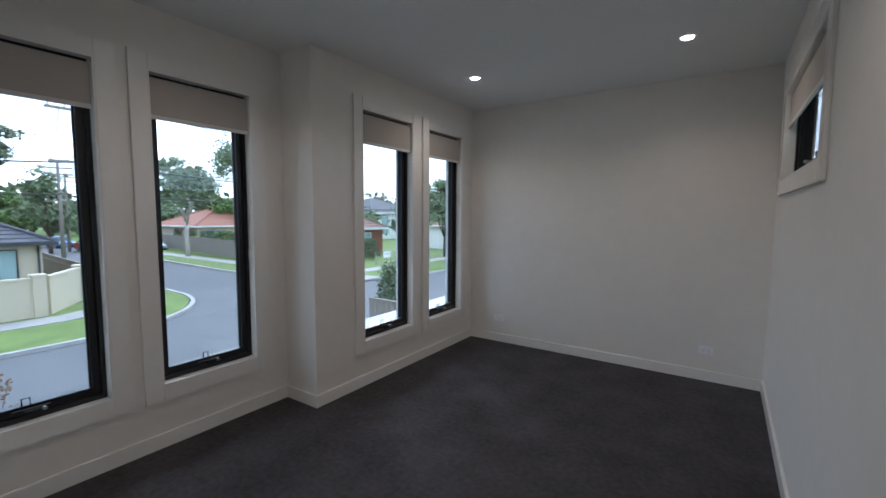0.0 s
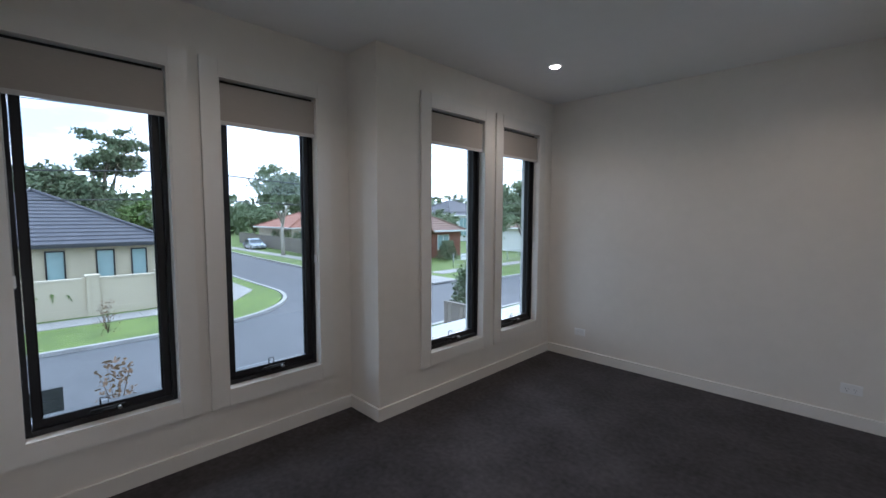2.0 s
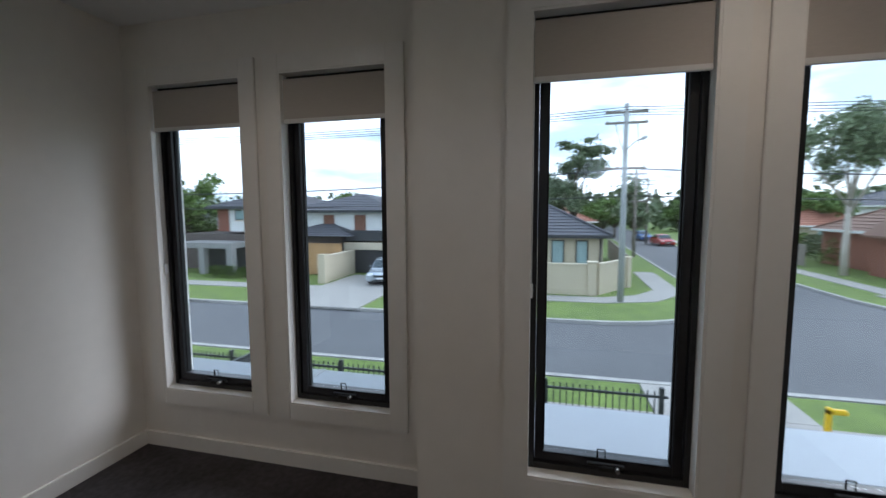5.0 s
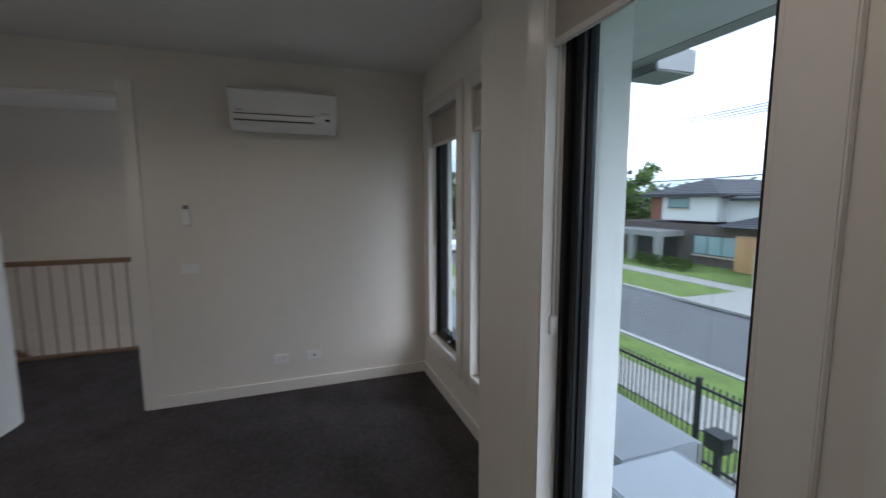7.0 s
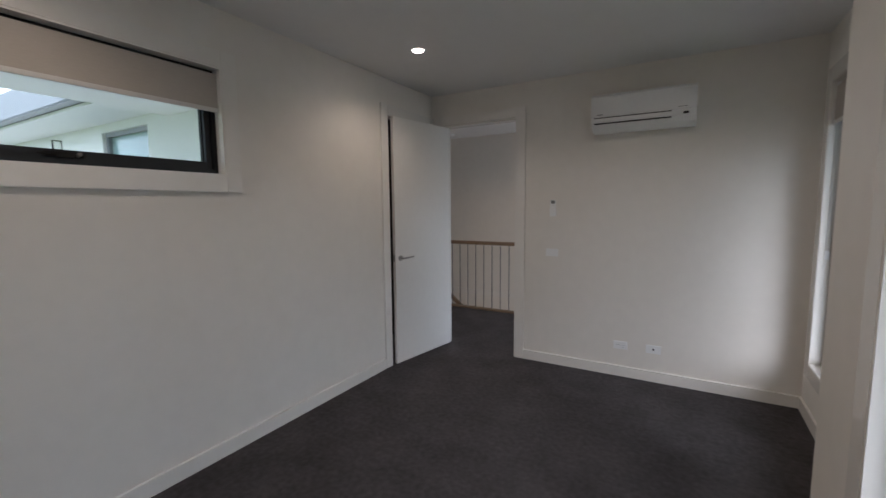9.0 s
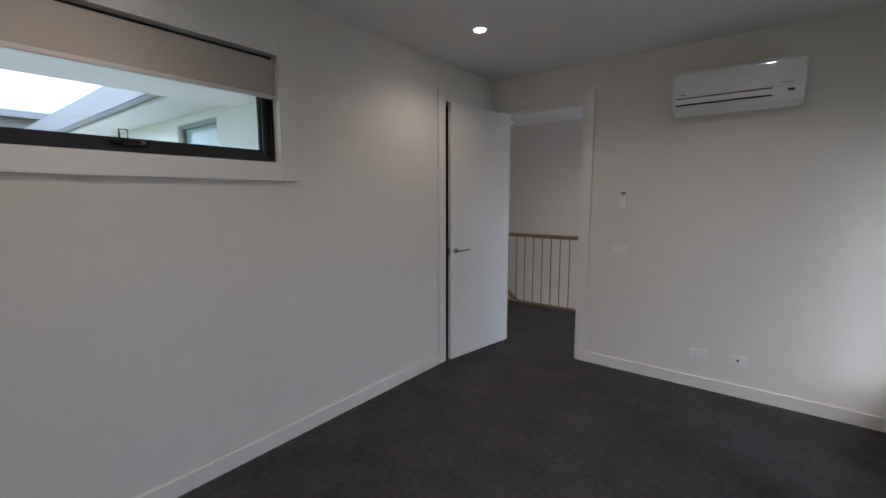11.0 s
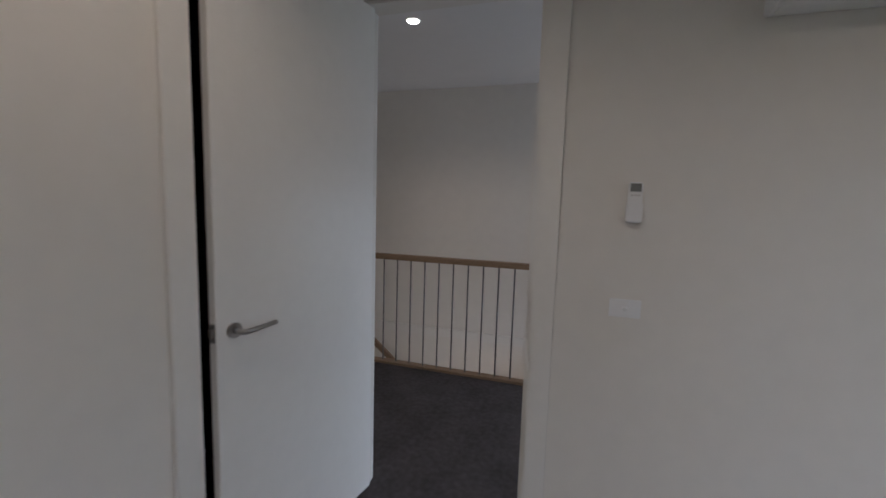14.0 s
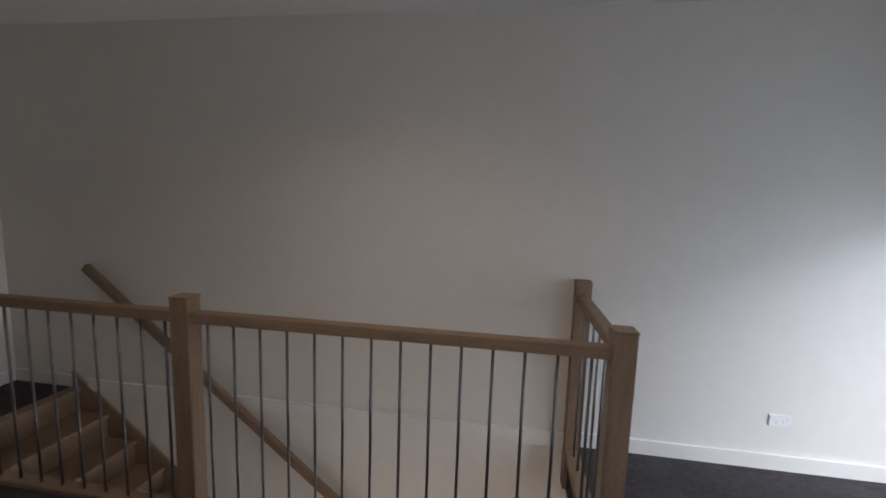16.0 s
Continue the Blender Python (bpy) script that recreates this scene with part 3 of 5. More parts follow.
hr = thing("wall_handrail", "square oak handrail fixed along the stair wall", "handrail", kind="structure")
hx0, hz0, sl = 2.50, 0.97, 0.81
bm = bmesh.new()
L = 3.0
a = math.degrees(math.atan(sl))
bm_box(bm, 0, L, -0.022, 0.022, -0.032, 0.032)
bmesh.ops.bevel(bm, geom=bm.edges[:], offset=0.006, segments=2, affect="EDGES")
part("rail", bm, M_OAK, hr, m=pose(hx0, YH + 0.07, hz0, 0, a, 180))
for k in range(4):
    d = 0.25 + k * 0.85
    px, pz = hx0 - d * math.cos(radians(a)), hz0 - d * math.sin(radians(a))
    part("bracket", tubes(([(px, YH, pz - 0.07), (px, YH + 0.05, pz - 0.07), (px, YH + 0.07, pz - 0.03)], 0.007), sides=8), M_STEEL, hr)

bal = thing("balustrade", "oak balustrade with thin steel balusters round the stairwell", "balustrade", kind="structure")
PX1, PX2 = 0.93, -0.98
def post(x, y, ztop=1.075):
    p = part("post", boxes((x - 0.045, x + 0.045, y - 0.045, y + 0.045, -0.25, ztop - 0.006), bevel=0.003), M_OAKV, bal)
    part("cap", boxes((x - 0.048, x + 0.048, y - 0.048, y + 0.048, ztop - 0.006, ztop), bevel=0.002), M_OAKV, p)
post(PX1, YB)
post(PX2, YB)
post(PX2, YH + 0.047, 1.085)
for x0, x1 in ((PX2 + 0.045, PX1 - 0.045), (PX1 + 0.045, XE)):
    part("handrail", boxes((x0, x1, YB - 0.032, YB + 0.032, 0.955, 1.003), bevel=0.004), M_OAK, bal)
    part("bottom_rail", boxes((x0, x1, YB - 0.04, YB + 0.04, -0.03, 0.022), bevel=0.003), M_OAK, bal)
    n = round((x1 - x0) / 0.131)
    for k in range(n):
        x = x0 + (k + 0.5) * (x1 - x0) / n
        part("baluster", tubes(([(x, YB, 0.02), (x, YB, 0.958)], 0.0065), sides=8), M_STEEL, bal)
y0, y1 = YH + 0.092, YB - 0.045
part("handrail", boxes((PX2 - 0.032, PX2 + 0.032, y0, y1, 0.955, 1.003), bevel=0.004), M_OAKV, bal)
part("bottom_rail", boxes((PX2 - 0.04, PX2 + 0.04, y0, y1, -0.03, 0.022), bevel=0.003), M_OAKV, bal)
for k in range(6):
    y = y0 + (k + 0.5) * (y1 - y0) / 6
    part("baluster", tubes(([(PX2, y, 0.02), (PX2, y, 0.958)], 0.0065), sides=8), M_STEEL, bal)

# ---- the house's own outside: eaves, porch roof, side wing ----
eave = thing("eaves", "grey metal fascia and soffit of the roof edge", "eaves", kind="structure")
part("soffit", boxes((-4.12, XA - TH - 0.022, -3.2, YJ, 2.46, 2.50), (-4.12, XA - TH - 0.022, YJ, 5.2, 2.46, 2.50), (XA - TH - 0.022, XC - TH - 0.022, YJ + 0.13, 5.2, 2.46, 2.50)), M_GUTTERL, eave)
part("gutter", boxes((-4.26, -4.12, -3.2, 5.2, 2.46, 2.62), bevel=0.01), M_GUTTER, eave)
part("beam_end", boxes((-4.62, -4.28, 1.15, 1.45, 2.42, 2.58), bevel=0.01), M_GUTTER, eave)
rf = thing("house_roof", "roof over the room", "roof", kind="structure")
part("roof_sheet", boxes((-4.2, 4.0, -6.0, 5.3, 2.82, 2.9)), M_TILE, rf)
porch = thing("porch_roof", "flat grey porch roof below the windows", "porch roof", kind="structure")
part("parapet", boxes((-4.36, -3.76, -2.6, 1.86, -0.55, 0.10), bevel=0.012), M_PORCH, porch)
part("parapet", boxes((-4.14, -3.55, 1.862, 6.4, -0.55, 0.10), bevel=0.012), M_PORCHW, porch)
part("box_gutter", boxes((-3.76, XA - TH - 0.022, -2.6, 1.86, -0.5, -0.16), (-3.55, XC - TH - 0.022, 1.862, 6.4, -0.5, -0.16)), M_GUTTER, porch)
part("vent_box", boxes((-3.50, -3.18, 2.05, 2.38, -0.16, 0.0), bevel=0.012), M_PORCHW, porch)
part("capping_joint", boxes((-4.365, -3.755, 0.6, 0.64, 0.08, 0.104), (-4.365, -3.755, -1.0, -0.96, 0.08, 0.104)), M_GUTTER, porch)
part("drip_edge", boxes((-4.39, -4.36, -2.6, 1.86, -0.5, 0.085), (-4.17, -4.14, 1.862, 6.4, -0.5, 0.085)), M_GUTTER, porch)
for y in (-2.4, 1.6, 6.2):
    part("pier", boxes((-4.1, -3.8, y - 0.16, y + 0.16, -3.0, -0.55)), M_RENDER, porch)

wing = thing("house_wing", "white rendered wing of the house with grey gutter", "house wing", kind="structure")
part("wall", wall_grid("y", 0.78, 1.0 - 0.002, 1.6, 13, -3, 2.74, [(3.8, 5.1, 1.5, 2.62)]), M_RENDER, wing)
part("soffit", boxes((0.16, 13, 1.0, 1.62, 2.74, 2.78)), M_RENDER, wing)
part("gutter", boxes((0.16, 13, 1.62, 1.76, 2.78, 3.16), bevel=0.015), M_GUTTER, wing)
part("roof", boxes((0.16, 13, -1.0, 1.62, 3.08, 3.14)), M_TILE, wing)
wf = part("window_frame", boxes((3.8, 3.86, 0.86, 0.95, 1.5, 2.62), (5.04, 5.1, 0.86, 0.95, 1.5, 2.62), (3.86, 5.04, 0.86, 0.95, 2.56, 2.62)), M_GUTTER, wing)
part("pane", boxes((3.86, 5.04, 0.89, 0.90, 1.5, 2.56)), M_WIN, wf)
# added out of view: pale slab so the wing gets neutral bounce, not green
structure("bounce_slab", boxes((0.16, 16, 1.0, 9.0, -3.0, -2.96)), M_CONC, "unseen pale concrete slab added against green bounce from the grass", "paving")
nb = thing("neighbour_house", "blue-grey neighbouring house with a flat roof line", "house", pose(16, -2.0, -3))
part("wall", boxes((0, 6, -8, 6, 0, 6.9)), M_GREYW, nb)
part("roof", boxes((-0.4, 6.4, -8.4, 6.4, 6.9, 7.1)), M_GUTTER, nb)

# ---- outdoors: ground, roads, kerbs ----
G = -3.0
structure("ground", boxes((-400, 400, -400, 400, G - 0.5, G - 0.13)), M_GRASS, "flat suburban ground reaching the horizon", "ground")


def slab(name, pts, z0, z1, material, label, category):
    bm = bmesh.new()
    a = [bm.verts.new((p[0], p[1], z1)) for p in pts]
    b = [bm.verts.new((p[0], p[1], z0)) for p in pts]
    bm.faces.new(a)
    bm.faces.new(b[::-1])
    n = len(pts)
    for i in range(n):
        bm.faces.new((a[i], b[i], b[(i + 1) % n], a[(i + 1) % n]))
    bmesh.ops.recalc_face_normals(bm, faces=bm.faces[:])
    return structure(name, bm, material, label, category)


def arc(cx, cy, r, a0, a1, n=10):
    return [(cx + r * math.cos(radians(a0 + (a1 - a0) * i / n)), cy + r * math.sin(radians(a0 + (a1 - a0) * i / n))) for i in range(n + 1)]


def kerb_line(name, pts, w=0.2, z=G + 0.02, h=0.16):
    bm = bmesh.new()
    rows = []
    for i, p in enumerate(pts):
        q, r = pts[max(0, i - 1)], pts[min(len(pts) - 1, i + 1)]
        d = Vector((r[0] - q[0], r[1] - q[1], 0)).normalized()
        s = Vector((-d.y, d.x, 0)) * w / 2
        c = Vector((p[0], p[1], 0))
        rows.append([bm.verts.new(v) for v in (c - s + Vector((0, 0, z - h)), c - s + Vector((0, 0, z)), c + s + Vector((0, 0, z)), c + s + Vector((0, 0, z - h)))])
    for a, b in zip(rows, rows[1:]):
        for k in range(3):
            bm.faces.new((a[k], a[k + 1], b[k + 1], b[k]))
    bm.faces.new(rows[0])
    bm.faces.new(rows[-1][::-1])
    bmesh.ops.recalc_face_normals(bm, faces=bm.faces[:])
    structure(name, bm, M_KERB, "pale concrete kerb", "kerb")


KN, KF = -12.7, -18.9
slab("road", [(KF - 3, -300), (KN, -300), (KN, 300), (KF - 3, 300)], G - 0.128, G - 0.11, M_ASPH, "grey asphalt street", "road")
slab("side_road", [(KF - 2.9, 6), (KF - 2.9, 22), (-30, 19), (-110, 23), (-300, 34), (-300, 24), (-110, 13.5), (-30, 9.5)], G - 0.127, G - 0.106, M_ASPH, "grey asphalt side street", "road")
near_edge = [(KN, -300), (KN, 300)]
slab("verge_near", [(KN + 0.16, -300), (-3.4, -300), (-3.4, 300), (KN + 0.16, 300)], G - 0.2, G, M_GRASS, "mown green nature strip and front yard", "grass")
kerb_line("kerb_near", [(KN, -200), (KN, -20), (KN, 0), (KN, 20), (KN, 200)])
sw = [(KF, 3.8)] + arc(KF - 6.6, 4.4, 6.6, 0, 86, 12) + [(-34, 11.2), (-110, 14.8)]
slab("verge_house", [(KF - 0.16, -300)] + [(p[0] - 0.1, p[1] - 0.15) for p in sw] + [(-300, 25), (-300, -300)], G - 0.2, G, M_GRASS, "mown green nature strip", "grass")
kerb_line("kerb_house", [(KF, -200), (KF, -20), (KF, 0)] + sw)
nw = [(KF, 300), (KF, 26.4)] + arc(KF - 8.0, 25.6, 8.0, 0, -88, 12) + [(-34, 17.5), (-46, 17.9), (-110, 21.6)]
slab("verge_far", [(KF - 0.16, 300)] + [(p[0] - 0.1, p[1] + 0.12) for p in nw[1:]] + [(-300, 33), (-300, 300)], G - 0.2, G, M_GRASS, "mown green nature strip", "grass")
kerb_line("kerb_far", nw)


def pave(name, x0, x1, y0, y1, step=1.5, along="y", z=G + 0.03):
    t = thing(name, "pale concrete footpath in bays", "footpath", kind="structure")
    a, b = (y0, y1) if along == "y" else (x0, x1)
    n = max(1, round((b - a) / step))
    for k in range(n):
        u, v = a + (b - a) * k / n + 0.008, a + (b - a) * (k + 1) / n - 0.008
        bb = (x0, x1, u, v) if along == "y" else (u, v, y0, y1)
        part("slab", boxes((*bb, G - 0.05, z)), M_CONC, t)


pave("pavement_house", -23.9, -22.5, -60, 5.4)
slab("corner_path", [(-22.5, 5.4), (-23.4, 8.0), (-26.0, 9.9), (-34, 10.2), (-34, 8.8), (-26.6, 8.5), (-24.8, 7.2), (-23.9, 5.4)], G - 0.05, G + 0.03, M_CONC, "pale concrete corner of the footpath", "footpath")
pave("pavement_far", -24.4, -23.0, 23, 70)
pave("pavement_near", -10.9, -9.5, -40, 40)
pave("pavement_side", -70, -27, 20.0, 21.3, 1.5, "x")
pave("driveway", -28.3, -18.7, -10.7, -5.9, 1.9, "x", G + 0.045)
pave("driveway_far", -27.5, -20.2, 19.4, 21.8, 1.6, "x", G + 0.045)
pave("garden_path", -9.4, -4.9, -0.9, 0.4, 1.2, "x", G + 0.045)
pave("driveway_near", -12.5, -5.0, 5.0, 8.2, 1.6, "x", G + 0.045)


# ---- houses ----
def hip_roof(x0, x1, y0, y1, z, pitch, courses, fascia=0.2):
    bm = bmesh.new()
    half = min(x1 - x0, y1 - y0) / 2 - 0.05
    prev = None
    def ring(i, zz):
        return [bm.verts.new(p) for p in ((x0 + i, y0 + i, zz), (x1 - i, y0 + i, zz), (x1 - i, y1 - i, zz), (x0 + i, y1 - i, zz))]
    def skin(a, b):
        for k in range(4):
            bm.faces.new((a[k], a[(k + 1) % 4], b[(k + 1) % 4], b[k]))
    r = ring(0, z)
    bm.faces.new(r[::-1])
    for c in range(courses):
        i0, i1 = half * c / courses, half * (c + 1) / courses
        low = ring(i0, z + i0 * pitch + 0.05)
        skin(r, low)
        r = ring(i1, z + i1 * pitch)
        skin(low, r)
    bm.faces.new(r)
    return bm


def gutter_ring(x0, x1, y0, y1, z, h=0.16, t=0.10):
    return boxes((x0 - t, x1 + t, y0 - t, y0, z - h, z + 0.02), (x0 - t, x1 + t, y1, y1 + t, z - h, z + 0.02), (x0 - t, x0, y0, y1, z - h, z + 0.02), (x1, x1 + t, y0, y1, z - h, z + 0.02))


def ridge_caps(x0, x1, y0, y1, z, pitch):
    h = min(x1 - x0, y1 - y0) / 2 - 0.05
    zt = z + h * pitch + 0.06
    a, b = (x0 + h, y0 + h, zt), (x1 - h, y1 - h, zt)
    runs = [([(x0, y0, z + 0.06), a], 0.09), ([(x1, y1, z + 0.06), b], 0.09)]
    c, d = ((x0 + h, y1 - h, zt), (x1 - h, y0 + h, zt))
    runs += [([(x0, y1, z + 0.06), c], 0.09), ([(x1, y0, z + 0.06), d], 0.09), ([a, b], 0.09)]
    return tubes(*runs, sides=6)


def front_window(parent, xf, y0, y1, z0, z1, frame=M_BLACK, pane=M_WIN, bars=0):
    w = part("window", boxes((xf, xf + 0.05, y0, y0 + 0.07, z0, z1), (xf, xf + 0.05, y1 - 0.07, y1, z0, z1), (xf, xf + 0.05, y0 + 0.07, y1 - 0.07, z1 - 0.07, z1), (xf, xf + 0.05, y0 + 0.07, y1 - 0.07, z0, z0 + 0.07)), frame, parent)
    part("pane", boxes((xf - 0.02, xf + 0.02, y0 + 0.07, y1 - 0.07, z0 + 0.07, z1 - 0.07)), pane, w)
    part("sill", boxes((xf, xf + 0.12, y0 - 0.06, y1 + 0.06, z0 - 0.1, z0)), M_BEIGED, w)
    for k in range(bars):
        y = y0 + (y1 - y0) * (k + 1) / (bars + 1)
        part("glazing_bar", boxes((xf, xf + 0.045, y - 0.025, y + 0.025, z0 + 0.07, z1 - 0.07)), frame, w)
    return w


h1 = thing("beige_house", "single-storey beige rendered house with a dark tiled hip roof", "house")
part("wall", boxes((-41, -28, -4.2, 5.95, G, 0.0)), M_BEIGE, h1)
part("roof", hip_roof(-41.5, -27.5, -4.75, 6.35, 0.02, 0.50, 15), M_TILE, h1)
part("ridge_cap", ridge_caps(-41.5, -27.5, -4.75, 6.35, 0.02, 0.50), M_TILE, h1)
part("gutter", gutter_ring(-41.5, -27.5, -4.75, 6.35, 0.03), M_CHARC, h1)
for y0, y1 in ((-2.62, -1.55), (-1.25, -0.6), (1.0, 1.75), (2.9, 3.68), (4.36, 5.08)):
    front_window(h1, -27.99, y0, y1, -1.78, -0.28)
part("downpipe", tubes(([(-27.93, 5.8, -0.1), (-27.93, 5.8, G)], 0.05)), M_CHARC, h1)
part("garage_wall", boxes((-37, -29.6, -12.1, -7.6, G, -0.9)), M_BEIGE, h1)
part("garage_parapet", boxes((-29.62, -29.2, -12.2, -7.6, -1.25, -0.72), (-29.6, -29.2, -12.2, -11.5, G, -1.25), (-29.6, -29.2, -8.1, -7.6, G, -1.25)), M_BEIGED, h1)
gd = part("garage_door", boxes((-29.56, -29.5, -11.5, -8.1, G, -1.25)), M_CHARC, h1, "dark grey sectional garage door")
for k in range(4):
    part("door_panel", boxes((-29.5, -29.48, -11.45, -8.15, G + 0.03 + k * 0.43, G + 0.42 + k * 0.43)), M_CHARC, gd)
part("porch_wall", boxes((-37, -30.5, -7.6, -4.2, G, -0.5)), M_BEIGE, h1)
part("porch_roof", hip_roof(-37, -28.2, -7.9, -4.3, -0.5, 0.42, 8), M_TILE, h1)
part("porch_fascia", boxes((-28.3, -28.1, -7.9, -3.2, -0.62, -0.30)), M_BEIGED, h1)
part("porch_column", boxes((-28.7, -28.2, -7.8, -7.3, G, -0.62)), M_BEIGE, h1)
part("porch_column", boxes((-28.7, -28.2, -4.0, -3.5, G, -0.62)), M_BEIGE, h1)
part("front_door", boxes((-30.49, -30.4, -6.6, -5.3, G, -0.8)), M_BLACK, h1)


def wall_run(name, pts, top, label):
    """A rendered garden wall on the line x = -24.5 between piers."""
    t = thing(name, label, "garden wall", kind="structure")
    for y0, y1 in zip(pts, pts[1:]):
        part("panel", boxes((-24.59, -24.41, y0 + 0.2, y1 - 0.2, G, top - 0.12)), M_BEIGE, t)
        part("coping", boxes((-24.63, -24.37, y0 + 0.2, y1 - 0.2, top - 0.12, top - 0.03), bevel=0.01), M_BEIGED, t)
        part("plinth", boxes((-24.62, -24.38, y0 + 0.2, y1 - 0.2, G, G + 0.35)), M_BEIGE, t)
    for y in pts:
        p = part("pier", boxes((-24.72, -24.28, y - 0.22, y + 0.22, G, top + 0.02)), M_BEIGE, t)
        part("pier_cap", boxes((-24.77, -24.23, y - 0.27, y + 0.27, top + 0.02, top + 0.1), bevel=0.01), M_BEIGED, p)
    return t


wall_run("garden_wall", [-3.1, -0.6, 2.4, 5.0], -1.27, "beige rendered front wall with square piers")
wall_run("gate_wall", [-5.2, -5.18], -1.27, "beige rendered gate pier")
rw = thing("corner_wall", "beige rendered wall turning the street corner", "garden wall", pose(-24.5, 5.22, G, 0, 0, 146), kind="structure")
part("panel", boxes((0.15, 3.3, -0.09, 0.09, 0, 1.62)), M_BEIGE, rw)
part("coping", boxes((0.15, 3.3, -0.13, 0.13, 1.62, 1.71), bevel=0.01), M_BEIGED, rw)
part("pier", boxes((3.3, 3.74, -0.22, 0.22, 0, 1.75)), M_BEIGE, rw)
part("pier_cap", boxes((3.25, 3.79, -0.27, 0.27, 1.75, 1.83), bevel=0.01), M_BEIGED, rw)
lp = thing("wall_letterbox", "dark letter slot set in the gate pier", "letterbox", pose(-24.27, -3.1, -1.95), kind="structure")
part("slot", boxes((-0.02, 0.02, -0.14, 0.14, -0.03, 0.05)), M_CHARC, lp)
part("number_plate", boxes((-0.02, 0.01, -0.06, 0.06, 0.22, 0.32)), M_CHARC, lp)
gw = thing("driveway_wall", "beige rendered wall beside the driveway", "garden wall", kind="structure")
part("panel", boxes((-29.2, -25.1, -11.25, -11.05, G, -1.35)), M_BEIGE, gw)
part("coping", boxes((-29.2, -25.1, -11.3, -11.0, -1.35, -1.25)), M_BEIGED, gw)
part("pier", boxes((-25.1, -24.6, -11.4, -10.9, G, -1.15)), M_BEIGE, gw)


def pickets(name, x, y0, y1, z0, z1, label, step=0.12, posts=()):
    t = thing(name, label, "fence", kind="structure")
    part("top_rail", boxes((x - 0.02, x + 0.02, y0, y1, z1 - 0.12, z1 - 0.08)), M_CHARC, t)
    part("lower_rail", boxes((x - 0.02, x + 0.02, y0, y1, z0 + 0.1, z0 + 0.14)), M_CHARC, t)
    bm = bmesh.new()
    bm_box(bm, -0.009, 0.009, -0.009, 0.009, z0 + 0.03, z1)
    first = part("picket", bm, M_CHARC, t, m=pose(x, y0 + step / 2, 0))
    k = 1
    while y0 + step * (k + 0.5) < y1:
        o = new("picket", first.data)
        o.parent = t
        o.matrix_basis = pose(x, y0 + step * (k + 0.5), 0)
        k += 1
    for y in posts:
        part("post", boxes((x - 0.035, x + 0.035, y - 0.035, y + 0.035, z0, z1 + 0.06)), M_CHARC, t)
    return t


pickets("driveway_gate", -24.5, -4.9, -3.4, G, -1.35, "dark metal picket gate between rendered piers", 0.12, (-4.85, -3.45))
pickets("front_fence", -8.5, -9.0, -0.32, G, -1.5, "black metal picket fence along the front yard", 0.11, (-8.9, -6.4, -4.0, -1.4))
pickets("front_fence", -8.5, 0.60, 4.6, G, -1.5, "black metal picket fence along the front yard", 0.11, (0.9, 2.6, 4.5))
gt = thing("front_gate", "charcoal slatted metal front gate", "gate", pose(-8.5, 0.5, 0), kind="structure")
part("gate_frame", boxes((-0.03, 0.03, -0.78, -0.73, G + 0.05, -1.0), (-0.03, 0.03, 0.01, 0.06, G + 0.05, -1.0), (-0.03, 0.03, -0.73, 0.01, -1.05, -1.0), (-0.03, 0.03, -0.73, 0.01, G + 0.05, G + 0.1)), M_CHARC, gt)
for k in range(15):
    part("board", boxes((-0.015, 0.015, -0.73, 0.01, G + 0.105 + k * 0.123, G + 0.222 + k * 0.123)), M_CHARC, gt)
part("latch_box", boxes((0.04, 0.08, -0.05, 0.03, -2.1, -1.98)), M_GUTTERL, gt)
part("hinge", boxes((-0.05, 0.05, -0.82, -0.72, -1.60, -1.53)), M_GUTTERL, gt)
bg2 = thing("side_gate", "charcoal slatted metal driveway gate standing open", "gate", pose(-8.4, -3.4, G, 0, 0, 0))
for k in range(12):
    part("board", boxes((0.0, 2.3, -0.02, 0.02, 0.1 + k * 0.12, 0.21 + k * 0.12)), M_CHARC, bg2)
part("gate_frame", boxes((-0.05, 0, -0.03, 0.03, 0.05, 1.6), (2.3, 2.35, -0.03, 0.03, 0.05, 1.6), (0, 2.3, -0.03, 0.03, 1.55, 1.6)), M_CHARC, bg2)
lb = thing("letterbox", "black metal letterbox on the front fence", "letterbox", pose(-8.3, -0.85, -2.42))
part("box", boxes((-0.15, 0.12, -0.16, 0.16, 0, 0.26), bevel=0.02), M_CHARC, lb)
part("lid", boxes((-0.17, 0.14, -0.18, 0.18, 0.26, 0.29), bevel=0.008), M_CHARC, lb)
part("post", boxes((-0.04, 0.04, -0.04, 0.04, G + 2.42, 0)), M_CHARC, lb)

h2 = thing("two_storey_house", "two-storey white and grey house with brown shutters and dark hip roof", "house")
part("ground_floor", boxes((-40, -29, -27.5, -11.9, G, -0.2)), M_BRICKD, h2)
part("upper_floor", boxes((-40, -29.5, -23.0, -17.4, 0.0, 1.95)), M_WHITEW, h2)
part("upper_floor", boxes((-40, -30.5, -17.4, -8.6, -0.1, 1.70)), M_WHITEW, h2)
part("roof", hip_roof(-40.5, -28.9, -23.6, -16.9, 1.95, 0.36, 10), M_TILE, h2)
part("roof", hip_roof(-40.5, -29.9, -17.6, -8.0, 1.62, 0.30, 10), M_TILE, h2)
part("gutter", gutter_ring(-40.5, -28.9, -23.6, -16.9, 1.95), M_CHARC, h2)
part("gutter", gutter_ring(-40.5, -29.9, -16.7, -8.0, 1.62), M_CHARC, h2)
part("lean_to_roof", hip_roof(-34, -28.2, -16.8, -11.0, -0.25, 0.36, 9), M_TILE, h2)
